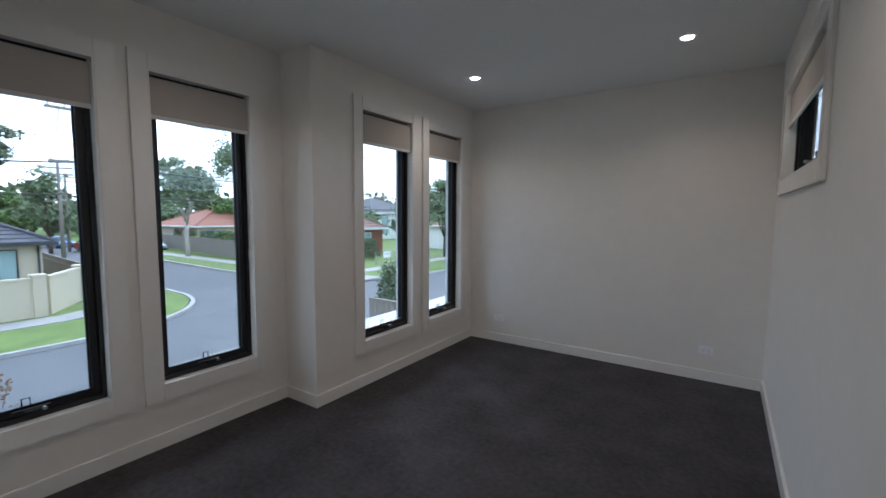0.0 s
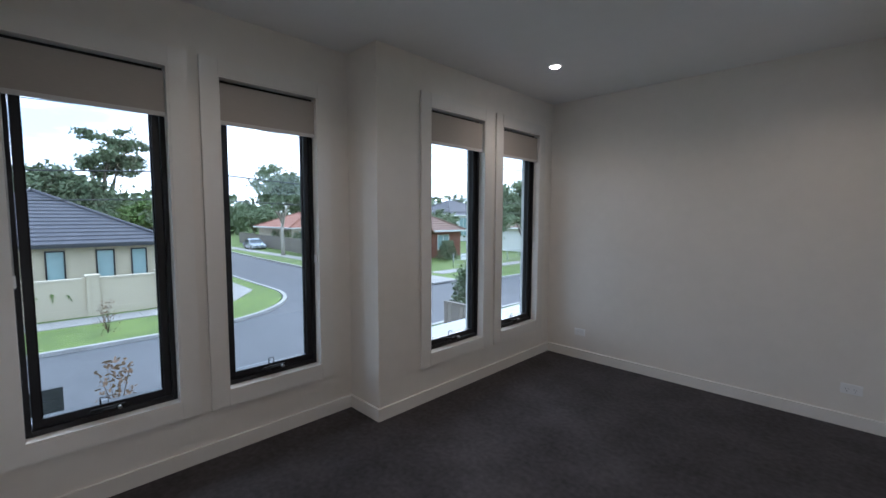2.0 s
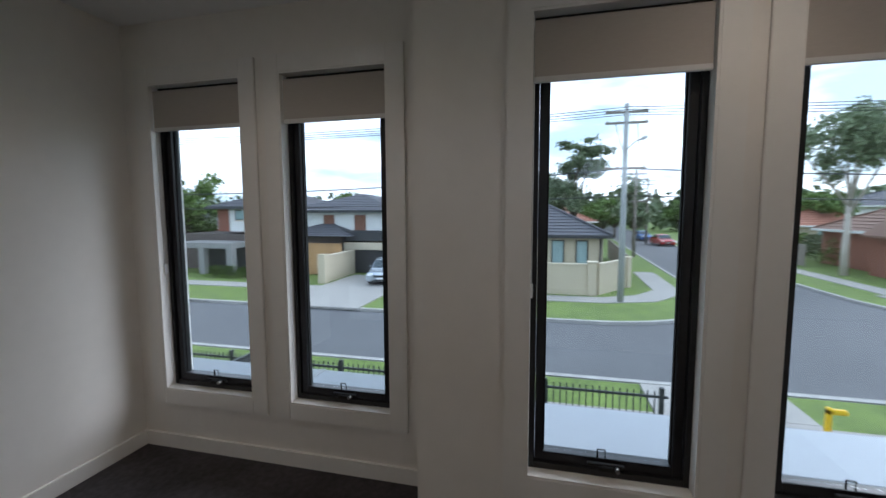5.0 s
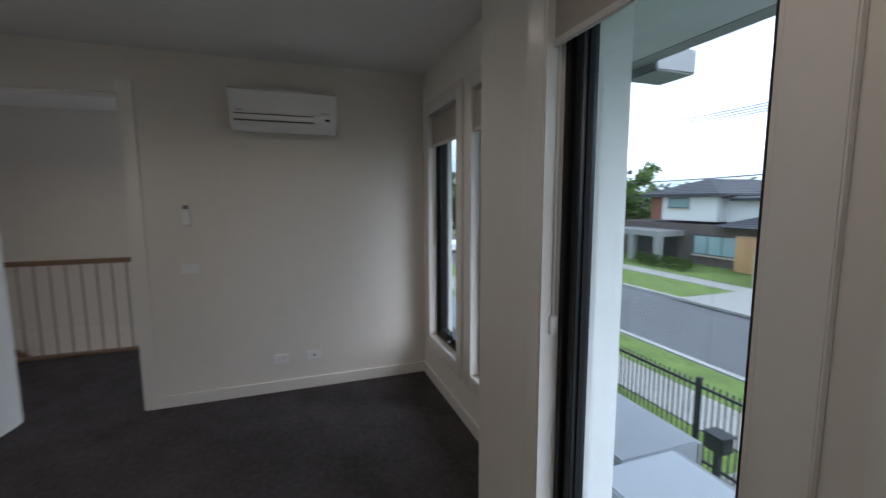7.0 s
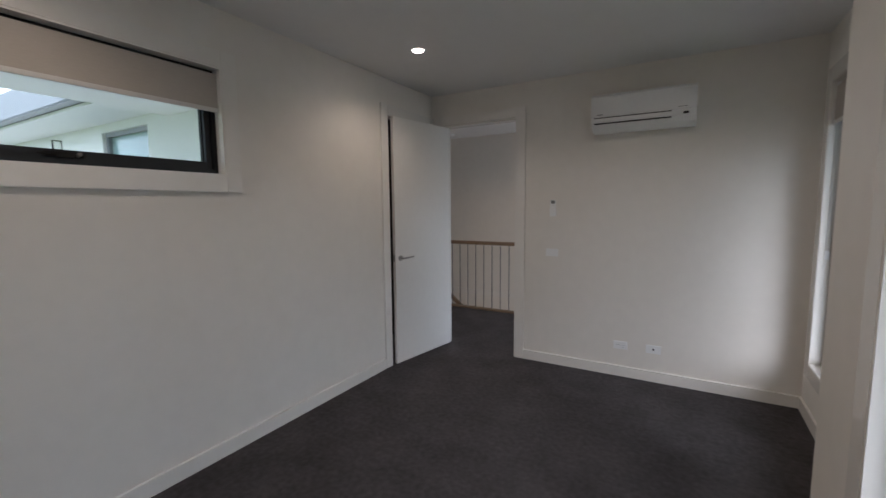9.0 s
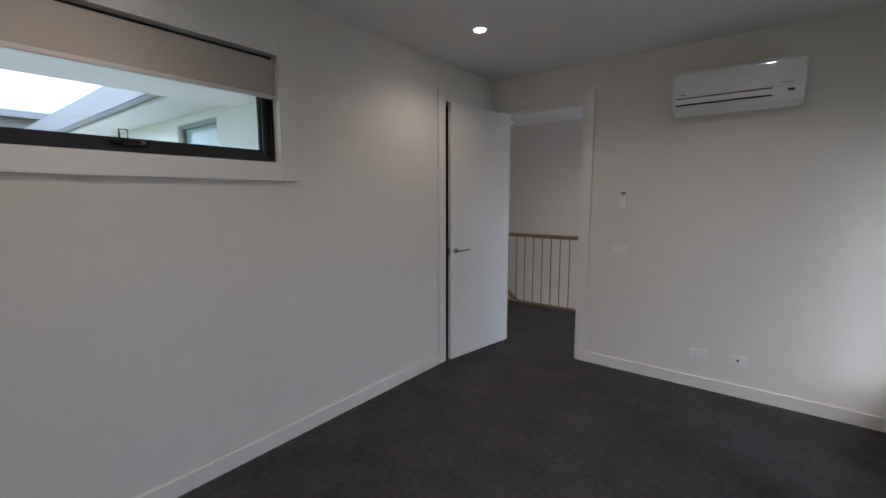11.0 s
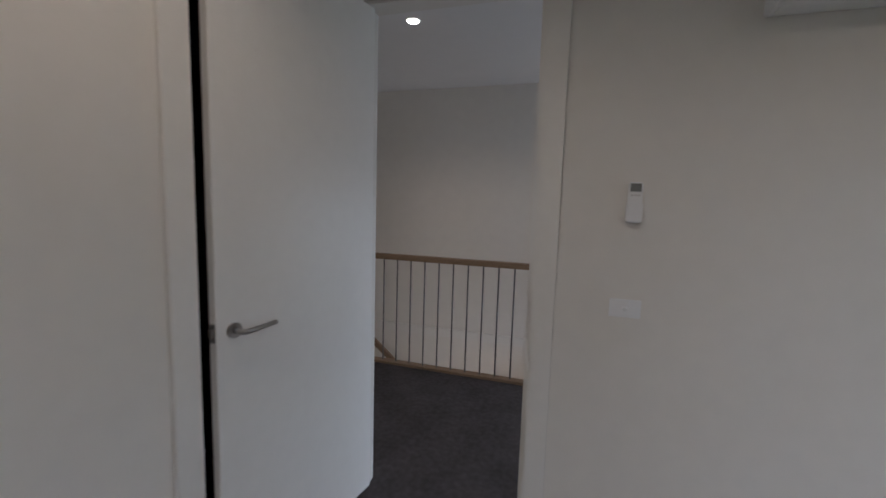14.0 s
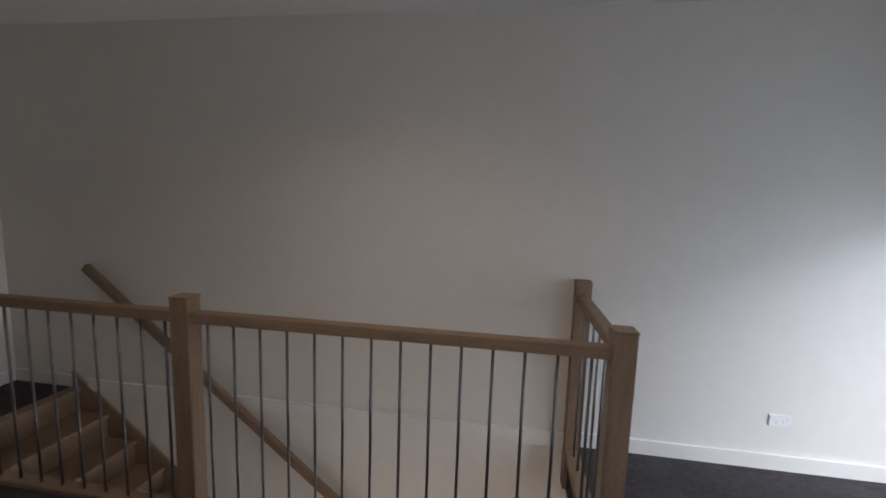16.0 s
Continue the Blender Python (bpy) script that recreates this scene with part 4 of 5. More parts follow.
part("upper_wall_panel", boxes((-29.5, -29.44, -23.0, -22.0, 0.0, 1.95)), M_BRICK, h2)
for y0, y1 in ((-14.2, -13.3), (-11.6, -10.7)):
    sh = part("shutter", boxes((-30.5, -30.42, y0, y1, 0.05, 1.28)), M_SHUT, h2, "brown timber shutter")
    for k in range(7):
        part("slat", boxes((-30.42, -30.39, y0 + 0.06, y1 - 0.06, 0.12 + k * 0.16, 0.22 + k * 0.16)), M_SHUT, sh)
front_window(h2, -29.49, -21.4, -19.6, 0.9, 1.7, M_CHARC)
front_window(h2, -28.98, -18.6, -15.4, -2.3, -0.9, M_CHARC, M_WIN, 2)
part("balcony_wall", boxes((-30.4, -29.2, -11.8, -8.6, -0.6, 0.12)), M_CHARC, h2)
part("portico_beam", boxes((-29.0, -26.5, -24.6, -19.4, -1.1, -0.7)), M_GREYW, h2)
for y in (-24.4, -22.0, -19.6):
    part("portico_column", boxes((-26.95, -26.5, y - 0.25, y + 0.25, G, -1.1)), M_GREYW, h2)
part("garage_door", boxes((-29.0, -28.95, -23.9, -20.0, G, -1.15)), M_CHARC, h2)


def bungalow(name, label, x0, x1, y0, y1, wall, tile, ez, pitch, front, gable=None):
    t = thing(name, label, "house")
    part("wall", boxes((x0 + 0.5, x1 - 0.5, y0 + 0.5, y1 - 0.5, G, ez)), wall, t)
    part("roof", hip_roof(x0, x1, y0, y1, ez, pitch, 12), tile, t)
    part("ridge_cap", ridge_caps(x0, x1, y0, y1, ez, pitch), tile, t)
    part("gutter", gutter_ring(x0, x1, y0, y1, ez + 0.02), M_WHITEW, t)
    for a, b in front:
        front_window(t, x1 - 0.49, a, b, G + 0.9, ez - 0.45, M_WHITEW, M_WIN, 1)
    if gable:
        ya, yb, xg = gable
        yc, zt = (ya + yb) / 2, ez + (yb - ya) / 2 * 0.72
        bm = bmesh.new()
        def tri(x):
            return [bm.verts.new(p) for p in ((x, ya, ez), (x, yb, ez), (x, yc, zt))]
        a, b = tri(xg), tri(xg - 5)
        bm.faces.new(a)
        bm.faces.new(b[::-1])
        for k in range(3):
            bm.faces.new((a[k], a[(k + 1) % 3], b[(k + 1) % 3], b[k]))
        bmesh.ops.recalc_face_normals(bm, faces=bm.faces[:])
        part("gable", bm, M_WHITEW, t, "pale weatherboard gable")
        part("gable_wall", boxes((xg - 5, xg - 0.02, ya + 0.35, yb - 0.35, G, ez)), wall, t)
        for s in (0, 1):
            bm = bmesh.new()
            e0, e1 = ((ya - 0.35, ez - 0.25), (yc, zt + 0.12)) if s == 0 else ((yb + 0.35, ez - 0.25), (yc, zt + 0.12))
            vs = [bm.verts.new(p) for p in ((xg + 0.4, *e0), (xg - 5, *e0), (xg - 5, *e1), (xg + 0.4, *e1))]
            f = bm.faces.new(vs)
            r = bmesh.ops.extrude_face_region(bm, geom=[f])
            for v in [g for g in r["geom"] if isinstance(g, bmesh.types.BMVert)]:
                v.co.z += 0.14
            bmesh.ops.recalc_face_normals(bm, faces=bm.faces[:])
            part("gable_roof", bm, tile, t)
        front_window(t, xg, yc - 1.1, yc + 1.1, G + 0.9, ez - 0.5, M_WHITEW, M_WIN, 1)
    return t


bungalow("brick_bungalow", "red brick bungalow with a brown tiled hip roof", -44, -32, 25.0, 36.0, M_BRICK, M_TILEB, -0.1, 0.52, ((31.8, 33.6),), (24.0, 29.4, -31))
bungalow("cream_bungalow", "cream house with a terracotta tiled roof", -66, -54, 25.5, 37, M_BEIGED, M_TILER, -0.2, 0.42, ((27, 29), (31, 33)))
bungalow("far_house", "pale far house with a grey roof", -62, -50, 52, 66, M_WHITEW, M_TILE, 1.6, 0.45, ((55, 57), (60, 62)))
bungalow("far_house", "pale far house with a grey roof", -80, -66, 44, 56, M_WHITEW, M_TILE, 2.0, 0.40, ((47, 49), (51, 53)))
bungalow("far_house", "cream far house with a terracotta roof", -70, -58, -3, 9, M_BEIGED, M_TILER, 0.1, 0.42, ((-1, 1), (4, 6)))
bungalow("far_house", "white far house with a red tiled roof", -58, -46, -12, -2, M_WHITEW, M_TILER, 0.0, 0.42, ((-9, -7),))
bungalow("far_house", "pale far house with a brown roof", -34, -22, 44, 58, M_WHITEW, M_TILEB, 0.0, 0.42, ((47, 49), (52, 54)))

bungalow("far_house", "cream far house with a brown roof", -40, -27, -62, -47, M_BEIGED, M_TILEB, 0.0, 0.42, ((-60, -58), (-52, -50)))
bungalow("far_house", "brick far house with a dark roof", -42, -28, -43, -30, M_BRICK, M_TILE, 0.0, 0.42, ((-41, -39), (-35, -33)))

# ---- fences of palings ----
def palings(name, a, b, h, material, label, z=G):
    t = thing(name, label, "fence", kind="structure")
    a, b = Vector((*a, z)), Vector((*b, z))
    d = (b - a)
    n = int(d.length / 0.15)
    yaw = math.degrees(math.atan2(d.y, d.x))
    bm = bmesh.new()
    bm_box(bm, -0.07, 0.07, -0.01, 0.01, 0.04, h)
    me = None
    for k in range(n):
        p = a + d * (k + 0.5) / n
        if me is None:
            o = part("paling", bm, material, t)
            me = o.data
        else:
            o = new("paling", me)
            o.parent = t
        o.matrix_basis = pose(p.x, p.y, p.z + random.uniform(-0.02, 0.02), 0, random.uniform(-0.6, 0.6), yaw)
    m = pose(a.x, a.y, a.z, 0, 0, yaw)
    L = d.length
    part("rail", boxes((0, L, 0.012, 0.06, 0.35, 0.43)), material, t, m=m)
    part("rail", boxes((0, L, 0.012, 0.06, h - 0.35, h - 0.27)), material, t, m=m)
    part("capping", boxes((0, L, -0.05, 0.06, h, h + 0.035)), material, t, m=m)


palings("paling_fence", (-72, 25.4), (-40, 22.6), 1.7, M_TIMBER, "grey weathered timber paling fence along the side street")
palings("boundary_fence", (-9.0, 9.0), (-3.6, 9.0), 1.95, M_TIMBER, "grey weathered timber paling fence beside the yard")
palings("corner_fence", (-28, 7.4), (-44, 8.4), 1.8, M_TIMBER, "grey weathered timber paling fence")
palings("tan_fence", (-27.9, -14.8), (-27.9, -11.4), 2.25, M_TIMBERN, "tan timber paling fence beside a driveway")
palings("tan_fence", (-26, -40), (-26, -27), 1.8, M_TIMBERN, "tan timber paling fence")
wf2 = thing("wire_fence", "low wire mesh fence round a front lawn", "fence", kind="structure")
for k in range(9):
    y = 27.0 + k * 2.0
    part("post", tubes(([(-25.6, y, G), (-25.6, y, G + 1.15)], 0.03), sides=6), M_GUTTERL, wf2)
for z in (0.15, 0.6, 1.1):
    part("wire", tubes(([(-25.6, 27, G + z), (-25.6, 43, G + z)], 0.012), sides=5), M_GUTTERL, wf2)
for y in (28.2, 31.0):
    sg = thing("yard_sign", "white yard sign with illegible print", "sign", pose(-25.4, y, G))
    part("board", boxes((0, 0.03, -0.45, 0.45, 0.55, 1.1)), M_WHITEW, sg)
    part("print_bar", boxes((0.03, 0.034, -0.3, 0.3, 0.85, 0.92)), M_GREYP, sg)
    part("stake", boxes((0, 0.03, -0.03, 0.03, 0, 0.55)), M_TIMBER, sg)


# ---- trees ----
def tree(name, label, x, y, height, spread, bark, leaf, n_clumps, per, size, base=0.45, trunk_r=0.22, seed=1, lean=0.0, squash=0.75, z=G):
    rng = random.Random(seed)
    t = thing(name, label, "tree", pose(x, y, z))
    bm = bmesh.new()
    top = Vector((lean, 0.0, height * base))
    tube(bm, [(0, 0, -0.1), (lean * 0.2 + rng.uniform(-.1, .1), 0, height * base * 0.4), top], trunk_r, trunk_r * 0.62, 9)
    ends = []
    for k in range(7):
        a = k * 2.4 + rng.uniform(-0.4, 0.4)
        r = spread * rng.uniform(0.35, 0.8)
        e = Vector((math.cos(a) * r + lean, math.sin(a) * r, height * rng.uniform(base + 0.1, 0.95)))
        s = top * rng.uniform(0.75, 1.0)
        mid = (s + e) / 2 + Vector((rng.uniform(-.3, .3), rng.uniform(-.3, .3), rng.uniform(0, .4)))
        tube(bm, [s, mid, e], trunk_r * 0.45, 0.03, 6)
        ends.append(e)
        for j in range(3):
            q = mid.lerp(e, rng.uniform(0.2, 0.9))
            e2 = q + Vector((rng.gauss(0, spread * 0.22), rng.gauss(0, spread * 0.22), rng.uniform(0.0, height * 0.12)))
            tube(bm, [q, e2], trunk_r * 0.16, 0.02, 5)
            ends.append(e2)
    part("trunk", bm, bark, t)
    verts, faces = [], []
    for c in range(n_clumps):
        e = ends[c % len(ends)]
        c0 = e + Vector((rng.gauss(0, spread * 0.13), rng.gauss(0, spread * 0.13), rng.gauss(0, height * 0.05)))
        cr = spread * rng.uniform(0.13, 0.26)
        for _ in range(per):
            p = c0 + Vector((rng.gauss(0, cr), rng.gauss(0, cr), rng.gauss(0, cr * squash))) * 0.62
            u = Vector((rng.gauss(0, 1), rng.gauss(0, 1), rng.gauss(0, 1) - 0.4)).normalized()
            v = u.orthogonal().normalized()
            v.rotate(Matrix.Rotation(rng.uniform(0, 6.28), 3, u))
            L, w = size * rng.uniform(0.7, 1.4), size * rng.uniform(0.22, 0.42)
            i = len(verts)
            verts += [p - u * L / 2, p + v * w, p + u * L / 2, p - v * w + u.cross(v) * w * 0.4]
            faces.append((i, i + 1, i + 2, i + 3))
    me = bpy.data.meshes.new("crown")
    me.from_pydata([tuple(q) for q in verts], [], faces)
    me.materials.append(leaf)
    o = new("crown", me)
    o.parent = t
    return t


tree("gum_tree", "tall gum tree with a pale trunk and open crown", -35.5, 22.6, 12.4, 3.9, M_BARK, M_LEAF, 64, 130, 0.30, 0.42, 0.26, 3, 0.0)
tree("gum_tree", "tall gum tree with a pale trunk and open crown", -46, 20.9, 10.2, 3.3, M_BARK, M_LEAF, 44, 110, 0.40, 0.40, 0.24, 4)
tree("pine_tree", "tall dark pine with a ragged crown", -44, 5.2, 11.2, 3.0, M_BARKD, M_LEAFD, 60, 120, 0.30, 0.35, 0.3, 5, 0, 0.4)
tree("broad_tree", "broad dark green tree behind the house", -48, 1.5, 8.6, 4.2, M_BARKD, M_LEAFD, 50, 100, 0.45, 0.3, 0.3, 6)
tree("street_tree", "leafy green street tree beside a lawn", -25, 37.0, 8.4, 2.8, M_BARKD, M_LEAF, 44, 110, 0.34, 0.28, 0.2, 7)
tree("street_tree", "leafy green tree beside a house", -31, -27.5, 7.6, 3.2, M_BARKD, M_LEAFL, 50, 110, 0.34, 0.3, 0.25, 8)
tree("street_tree", "leafy green tree beside a house", -33, -37, 7.8, 3.6, M_BARKD, M_LEAFL, 44, 100, 0.4, 0.3, 0.25, 9)
tree("street_tree", "dark green tree behind a two-storey house", -44, -18.5, 8.2, 2.6, M_BARKD, M_LEAFL, 30, 90, 0.36, 0.4, 0.22, 10)
tree("street_tree", "dark green tree behind a two-storey house", -45, -12.0, 8.0, 2.8, M_BARKD, M_LEAF, 32, 90, 0.36, 0.4, 0.22, 11)
tree("conifer", "thin pointed conifer behind the roof", -52, 0.2, 7.6, 1.0, M_BARKD, M_LEAFD, 22, 60, 0.35, 0.3, 0.15, 12, 0, 1.8)
tree("street_tree", "leafy grey-green tree beside a front lawn", -25.4, 32.2, 7.6, 2.5, M_BARKD, M_LEAF, 44, 110, 0.30, 0.28, 0.2, 15)
rngt = random.Random(77)
k = 0
for bx, by in ((-62, 14), (-70, 11), (-78, 14), (-90, 17), (-60, 34), (-74, 36), (-88, 34), (-100, 30), (-64, -6), (-60, -16), (-66, -26), (-56, -34), (-50, -44), (-40, -48), (-30, -55), (-46, 44), (-40, 62), (-26, 66), (-52, 72), (-110, 10), (-110, 40), (-84, 2), (-18, -70), (-24, 84), (-14, 60), (-26, -44), (-13.6, -38), (-9, -34), (-13, -55)):
    k += 1
    tree("far_tree", "rounded dark green tree in the distance", bx, by, rngt.uniform(6.0, 8.8), rngt.uniform(2.8, 4.4), M_BARKD, (M_LEAFD, M_LEAF, M_LEAFL)[k % 3], 32, 80, 0.52, 0.25, 0.22, 100 + k)


def shrub(name, label, x, y, h, r, leaf, n, size, seed, z=G, category="shrub"):
    rng = random.Random(seed)
    t = thing(name, label, category, pose(x, y, z))
    bm = bmesh.new()
    for k in range(7):
        a = k * 0.9
        tube(bm, [(0, 0, 0), (math.cos(a) * r * 0.3, math.sin(a) * r * 0.3, h * 0.45), (math.cos(a) * r * 0.7, math.sin(a) * r * 0.7, h * rng.uniform(0.6, 0.95))], 0.012, 0.004, 5)
    part("stems", bm, M_BARKD, t)
    verts, faces = [], []
    for _ in range(n):
        q = rng.random()
        a, rr, zz = rng.uniform(0, 6.28), r * math.sqrt(rng.random()) * (1.05 - 0.55 * q) + rng.gauss(0, 0.06), h * (0.08 + 0.92 * q) + rng.gauss(0, 0.07)
        p = Vector((math.cos(a) * rr, math.sin(a) * rr, zz))
        u = Vector((rng.gauss(0, 1), rng.gauss(0, 1), rng.gauss(0, 0.8))).normalized()
        v = u.orthogonal().normalized()
        L, w = size * rng.uniform(0.7, 1.3), size * 0.3
        i = len(verts)
        verts += [p - u * L / 2, p + v * w, p + u * L / 2, p - v * w]
        faces.append((i, i + 1, i + 2, i + 3))
    me = bpy.data.meshes.new("foliage")
    me.from_pydata([tuple(q) for q in verts], [], faces)
    me.materials.append(leaf)
    o = new("foliage", me)
    o.parent = t
    return t


shrub("yard_bush", "dense dark green bush beside the timber fence", -9.4, 10.6, 2.75, 0.85, M_LEAFD, 2600, 0.13, 21)
shrub("house_bush", "rounded green bush in front of the brick house", -30.4, 31.2, 1.9, 1.2, M_LEAFD, 1200, 0.2, 22)
shrub("house_bush", "yellow-green bush in front of the brick house", -30, 26.2, 1.3, 0.8, M_LEAFL, 800, 0.18, 23)
shrub("porch_bush", "yellow-green bush beside the porch", -24.2, -3.4, 2.0, 0.55, M_LEAFL, 500, 0.2, 24)
shrub("bare_sapling", "thin sapling with dry brown leaves on the verge", -11.3, 1.5, 1.45, 0.40, M_DRY, 240, 0.11, 25)
shrub("bare_sapling", "thin sapling with dry brown leaves by the wall", -20.4, 2.4, 1.3, 0.4, M_DRY, 110, 0.10, 26)
for k, yy in enumerate((-16.4, -17.6, -18.8, -20.0)):
    shrub("low_hedge", "low green planting before the grey house", -25.6, yy, 0.75, 0.75, M_LEAFL, 420, 0.16, 30 + k)
for k in range(6):
    shrub("fence_hedge", "low green hedge along the paling fence", -42 - k * 3.4, 26.2, 2.3, 1.7, (M_LEAFL, M_LEAFD)[k % 2], 800, 0.24, 40 + k)


def palm(x, y, z):
    t = thing("palm", "small feathery palm behind the garden wall", "palm", pose(x, y, z))
    part("trunk", tubes(([(0, 0, 0), (0.03, 0, 1.0)], 0.07, 0.05), sides=8), M_BARKD, t)
    rng = random.Random(5)
    for k in range(11):
        a = k * 0.571
        bm = bmesh.new()
        prev = None
        for j in range(12):
            s = j / 11
            r, zz = 1.15 * s, 1.0 + 1.0 * s - 1.15 * s * s
            c = Vector((math.cos(a) * r, math.sin(a) * r, zz))
            side = Vector((-math.sin(a), math.cos(a), 0))
            if prev is not None:
                for g in (-1, 1):
                    tip = c + side * g * 0.34 * (1.1 - s) + Vector((0, 0, -0.12))
                    vs = [bm.verts.new(v) for v in (prev, c, tip)]
                    bm.faces.new(vs)
            prev = c
        part("frond", bm, M_LEAFL, t)


palm(-25.2, 1.05, G)

def woods(name, seed, r0, r1, a0, a1, n):
    """A belt of far trees, past counting."""
    rng = random.Random(seed)
    verts, faces = [], []
    for _ in range(n):
        a, r = radians(rng.uniform(a0, a1)), rng.uniform(r0, r1)
        cx, cy, h, w = math.cos(a) * r, math.sin(a) * r, rng.uniform(4.5, 9.5), rng.uniform(2.0, 4.5)
        for _ in range(90):
            q = rng.random()
            p = Vector((cx + rng.gauss(0, w * 0.5), cy + rng.gauss(0, w * 0.5), G + h * (0.1 + 0.9 * q) + rng.gauss(0, 0.4)))
            u = Vector((rng.gauss(0, 1), rng.gauss(0, 1), rng.gauss(0, 1))).normalized()
            v = u.orthogonal().normalized()
            i = len(verts)
            k = rng.uniform(0.5, 1.1)
            verts += [p - u * k, p + v * k * 0.6, p + u * k, p - v * k * 0.6]
            faces.append((i, i + 1, i + 2, i + 3))
    me = bpy.data.meshes.new(name)
    me.from_pydata([tuple(q) for q in verts], [], faces)
    me.materials.append(M_LEAFD)
    tagged(new(name, me), "belt of distant dark green trees", "woods", kind="stuff")


woods("street_woods", 201, 62, 85, 225, 255, 60)
woods("far_woods", 200, 100, 150, 85, 275, 420)

# ---- poles and wires ----
def power_pole(x, y, h, label, cross=1.9, skin=M_POLE):
    t = thing("power_pole", label, "power pole", pose(x, y, G))
    part("pole", tubes(([(0, 0, 0), (0, 0, h)], 0.16, 0.10), sides=10), skin, t)
    for z in (h - 0.45, h - 0.95, h - 3.1):
        c = part("crossarm", boxes((-0.06, 0.06, -cross / 2, cross / 2, z, z + 0.1)), M_POLE, t)
        for s in (-0.9, -0.35, 0.35, 0.9):
            part("insulator", lathe([(0.03, 0), (0.05, 0.05), (0.03, 0.12)], 8), M_WHITEW, c, m=pose(0, s * cross / 2, z + 0.1))
    la = part("lamp_arm", tubes(([(0, 0, h - 2.2), (0.9, 0.3, h - 1.9), (1.5, 0.45, h - 1.9)], 0.03), sides=6), M_GUTTERL, t)
    part("lamp_head", boxes((1.4, 1.95, 0.38, 0.56, h - 1.95, h - 1.85), bevel=0.02), M_GUTTERL, la)


power_pole(-23.0, 6.2, 9.6, "tall grey power pole at the street corner", 1.9, M_GALV)
power_pole(-45.0, 10.9, 8.4, "timber power pole along the side street")
power_pole(-62, 15.6, 8.8, "timber power pole along the side street")
power_pole(-20.2, -42, 10.0, "timber power pole down the street")
power_pole(-20.2, 62, 10.0, "timber power pole down the street")


def wire(a, b, sag, r=0.018):
    pts = [(a[0] + (b[0] - a[0]) * k / 24, a[1] + (b[1] - a[1]) * k / 24, a[2] + (b[2] - a[2]) * k / 24 - sag * 4 * (k / 24) * (1 - k / 24)) for k in range(25)]
    t = thing("power_line", "thin dark overhead cable", "cable", group="overhead cables", kind="structure")
    part("cable", tubes((pts, r), sides=5), M_WIRE, t)


for dy in (-0.85, -0.3, 0.3, 0.85):
    wire((-23.0 + dy, 6.2, 6.25), (-20.2 + dy, -42, 6.6), 0.8)
    wire((-23.0 + dy, 6.2, 6.25), (-20.2 + dy, 62, 6.6), 0.9)
for dy in (-0.5, 0.5):
    wire((-23.0, 6.2 + dy, 5.75), (-45, 10.9 + dy, 5.0), 0.3)
    wire((-45, 10.9 + dy, 5.0), (-62, 15.6 + dy, 5.3), 0.5)
wire((-23.0, 6.2, 3.55), (-20.2, -42, 3.6), 1.0, 0.03)
wire((-23.0, 6.2, 3.55), (-20.2, 62, 3.6), 1.0, 0.03)
wire((-23.0, 6.2, 2.25), (-20.2, -42, 2.4), 0.6, 0.025)
wire((-23.0, 6.2, 2.25), (-20.2, 62, 2.4), 0.6, 0.025)


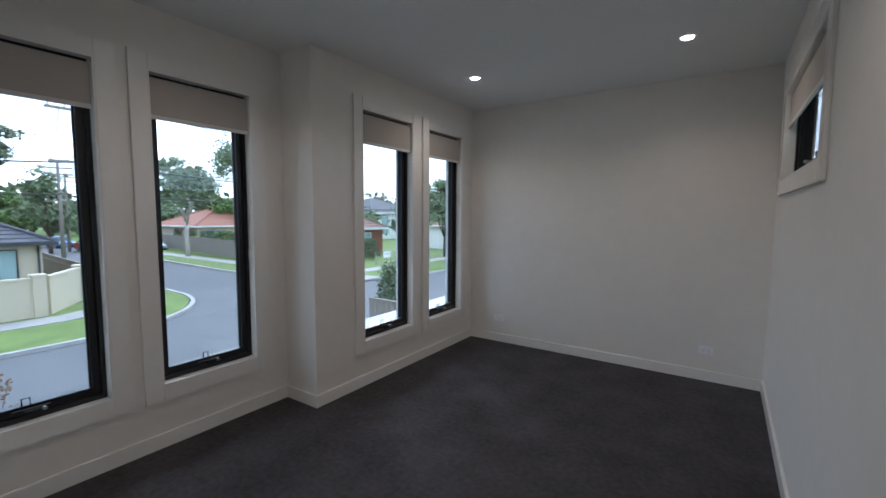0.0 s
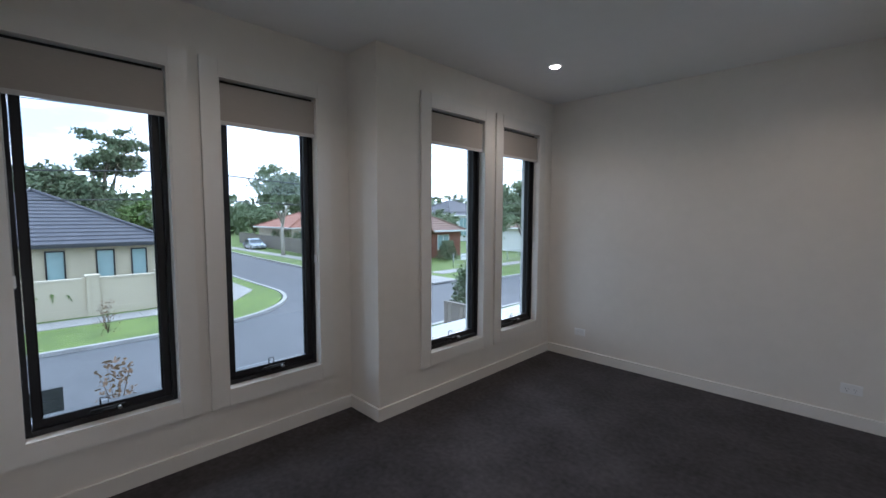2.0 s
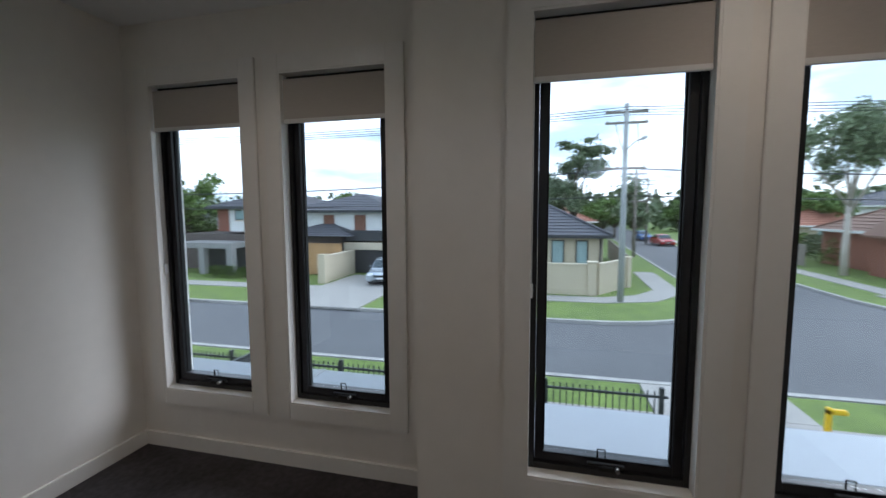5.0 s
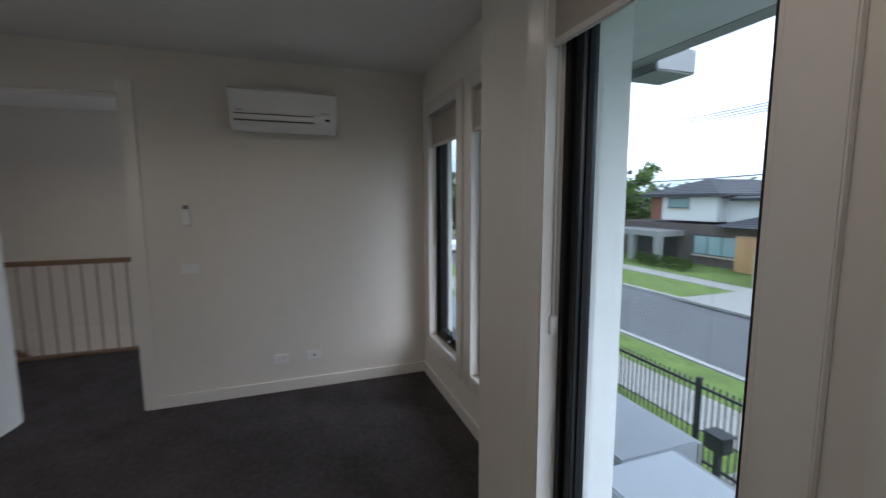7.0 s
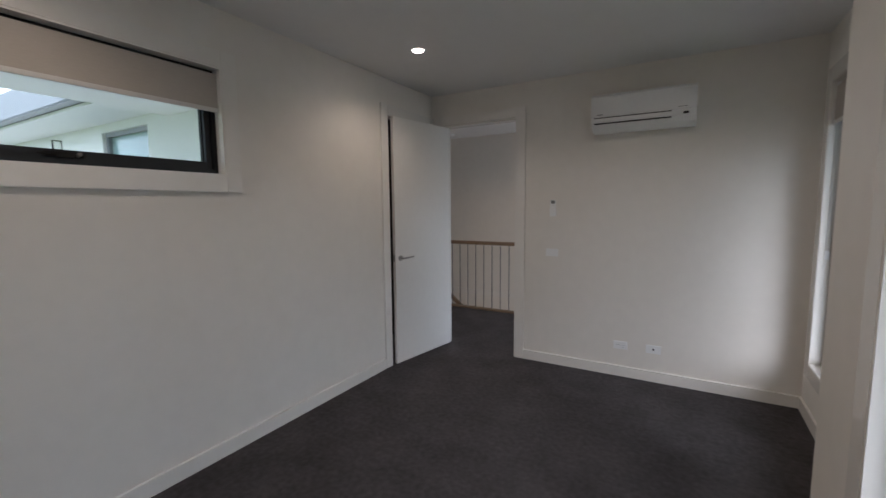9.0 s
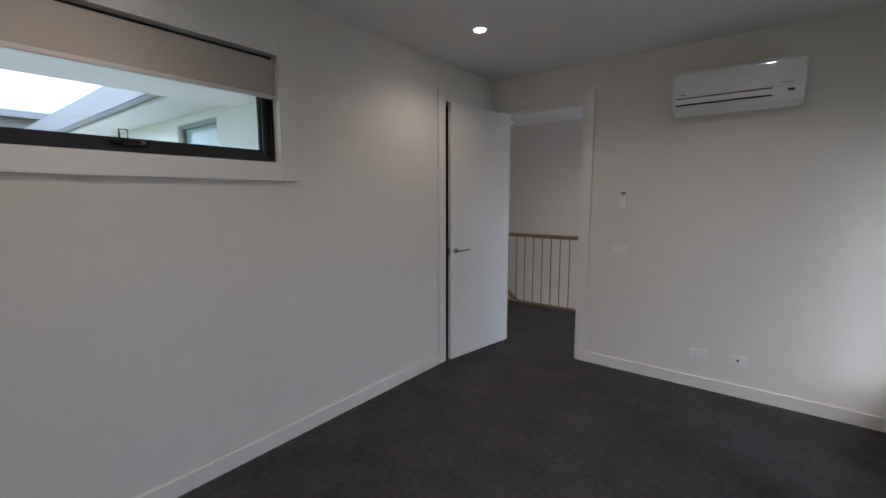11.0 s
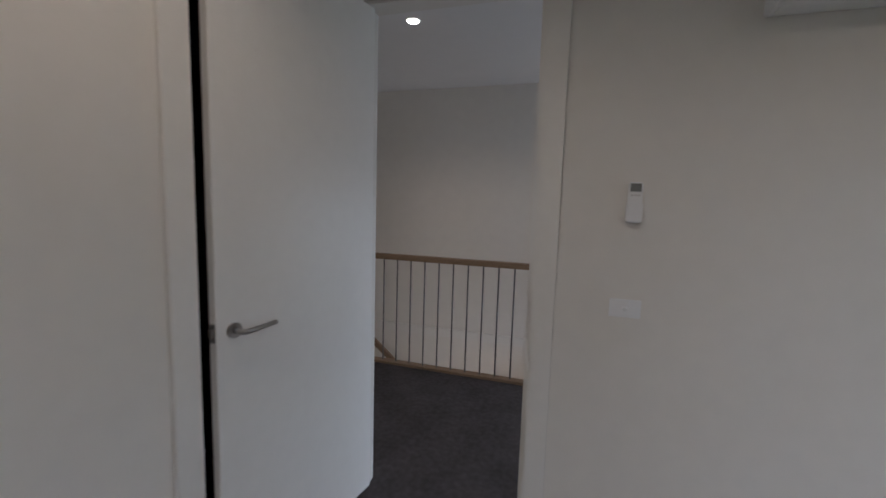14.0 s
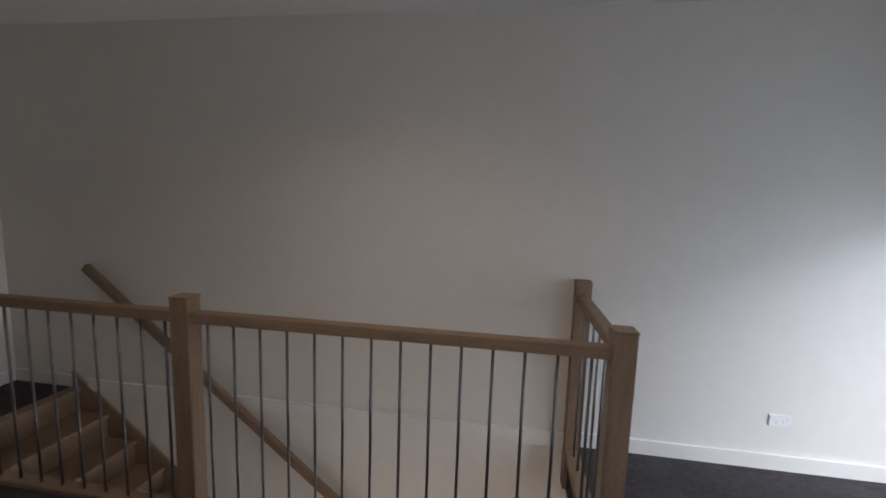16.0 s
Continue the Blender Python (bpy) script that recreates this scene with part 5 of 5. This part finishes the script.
# ---- cars ----
def car(x, y, yaw, paint, label, L=4.4, Wd=1.76, H=1.46, z=G):
    t = thing("car", label, "car", pose(x, y, z, 0, 0, yaw))
    l = L / 2
    out = [(-l, 0.30), (-l + 0.02, 0.62), (-l + 0.25, 0.78), (-0.95, 0.90), (-0.25, 1.36), (0.25, H), (0.95, H - 0.03), (1.55, 1.12), (l - 0.15, 0.98), (l, 0.80), (l, 0.32), (l - 0.2, 0.20), (-l + 0.2, 0.20)]
    bm = bmesh.new()
    rows = []
    for s, ins in ((-1, 0.09), (-0.92, 0.0), (0.92, 0.0), (1, 0.09)):
        row = []
        for yy, zz in out:
            tuck = 0.20 * max(0, (zz - 0.85)) / 0.6
            row.append(bm.verts.new((s * Wd / 2 * (1 - tuck), yy * (1 - ins * 0.12), zz - (ins * 0.5 if zz > 0.5 else -ins * 0.3))))
        rows.append(row)
    n = len(out)
    for a, b in zip(rows, rows[1:]):
        for i in range(n):
            f = bm.faces.new((a[i], a[(i + 1) % n], b[(i + 1) % n], b[i]))
            f.smooth = False
    bm.faces.new(rows[0][::-1])
    bm.faces.new(rows[-1])
    bmesh.ops.recalc_face_normals(bm, faces=bm.faces[:])
    bmesh.ops.bevel(bm, geom=bm.edges[:], offset=0.02, segments=2, affect="EDGES", clamp_overlap=True)
    part("body", bm, paint, t)
    def sheet(nm, pts, mt, th=0.012):
        bm = bmesh.new()
        vs = [bm.verts.new(p) for p in pts]
        f = bm.faces.new(vs)
        nrm = f.normal.copy() if f.normal.length else Vector((0, 0, 1))
        f.normal_update()
        r = bmesh.ops.extrude_face_region(bm, geom=[f])
        for v in [g for g in r["geom"] if isinstance(g, bmesh.types.BMVert)]:
            v.co += f.normal * th
        bmesh.ops.recalc_face_normals(bm, faces=bm.faces[:])
        part(nm, bm, mt, t)
    k0, k1 = Wd / 2 * 0.86, Wd / 2 * 0.76
    sheet("windscreen", [(-k0, -0.90, 0.945), (k0, -0.90, 0.945), (k1, -0.27, 1.365), (-k1, -0.27, 1.365)], M_CARG)
    sheet("rear_window", [(k0, 1.53, 1.15), (-k0, 1.53, 1.15), (-k1, 1.0, 1.43), (k1, 1.0, 1.43)], M_CARG)
    for s in (-1, 1):
        a, b = Wd / 2 * 0.985, Wd / 2 * 0.845
        sheet("side_window", [(s * a, -0.78, 0.95), (s * a, 1.35, 1.0), (s * b, 0.92, 1.38), (s * b, -0.18, 1.34)], M_CARG, 0.015 if s < 0 else -0.015)
        part("headlight", boxes((s * 0.50, s * 0.80, -l - 0.005, -l + 0.08, 0.60, 0.74), bevel=0.02), M_WHITEC, t, "clear headlight")
        part("tail_light", boxes((s * 0.55, s * 0.82, l - 0.06, l + 0.01, 0.70, 0.85), bevel=0.02), M_REDC, t, "red tail light")
        part("mirror", boxes((s * 0.88, s * 1.02, -0.72, -0.62, 0.94, 1.06), bevel=0.02), paint, t)
        for yy in (-1.35, 1.30):
            w = part("wheel", tubes(([(s * (Wd / 2 - 0.18), yy, 0.31), (s * (Wd / 2 + 0.012), yy, 0.31)], 0.31), sides=24), M_TYRE, t)
            part("rim", tubes(([(s * (Wd / 2 + 0.01), yy, 0.31), (s * (Wd / 2 + 0.022), yy, 0.31)], 0.20, 0.18), sides=16), M_NICKEL, w)
    part("grille", boxes((-0.42, 0.42, -l - 0.008, -l + 0.06, 0.50, 0.64), bevel=0.01), M_DARK, t)
    part("bumper_vent", boxes((-0.55, 0.55, -l - 0.006, -l + 0.06, 0.28, 0.38), bevel=0.01), M_DARK, t)
    part("number_plate", boxes((-0.19, 0.19, -l - 0.016, -l - 0.004, 0.40, 0.50)), M_WHITEC, t)
    return t


car(-26.6, -7.5, 100, M_SILVER, "silver hatchback parked in a driveway", z=G + 0.045)
car(-17.5, -17.4, 0, M_WHITEC, "white car parked at the kerb", z=G - 0.11)
car(-15.0, -33, 0, M_WHITEC, "white car parked down the street", z=G - 0.11)
car(-62, 17.6, 95, M_REDC, "red car on the side street", z=G - 0.1)
car(-72, 17.2, 95, M_BLUEC, "blue car on the side street", z=G - 0.1)
car(-58, 22.4, 85, M_SILVER, "silver car on the side street", z=G - 0.1)

ty = thing("garden_toy", "yellow and red plastic toy on the lawn", "toy", pose(-10.3, 7.9, G))
part("post", boxes((-0.05, 0.05, -0.05, 0.05, 0, 0.75), bevel=0.02), M_YELLOW, ty)
part("arm", boxes((-0.05, 0.05, -0.05, 0.3, 0.62, 0.72), bevel=0.02), M_YELLOW, ty)
part("base", boxes((-0.2, 0.2, -0.1, 0.5, 0, 0.16), bevel=0.03), M_ORANGE, ty)
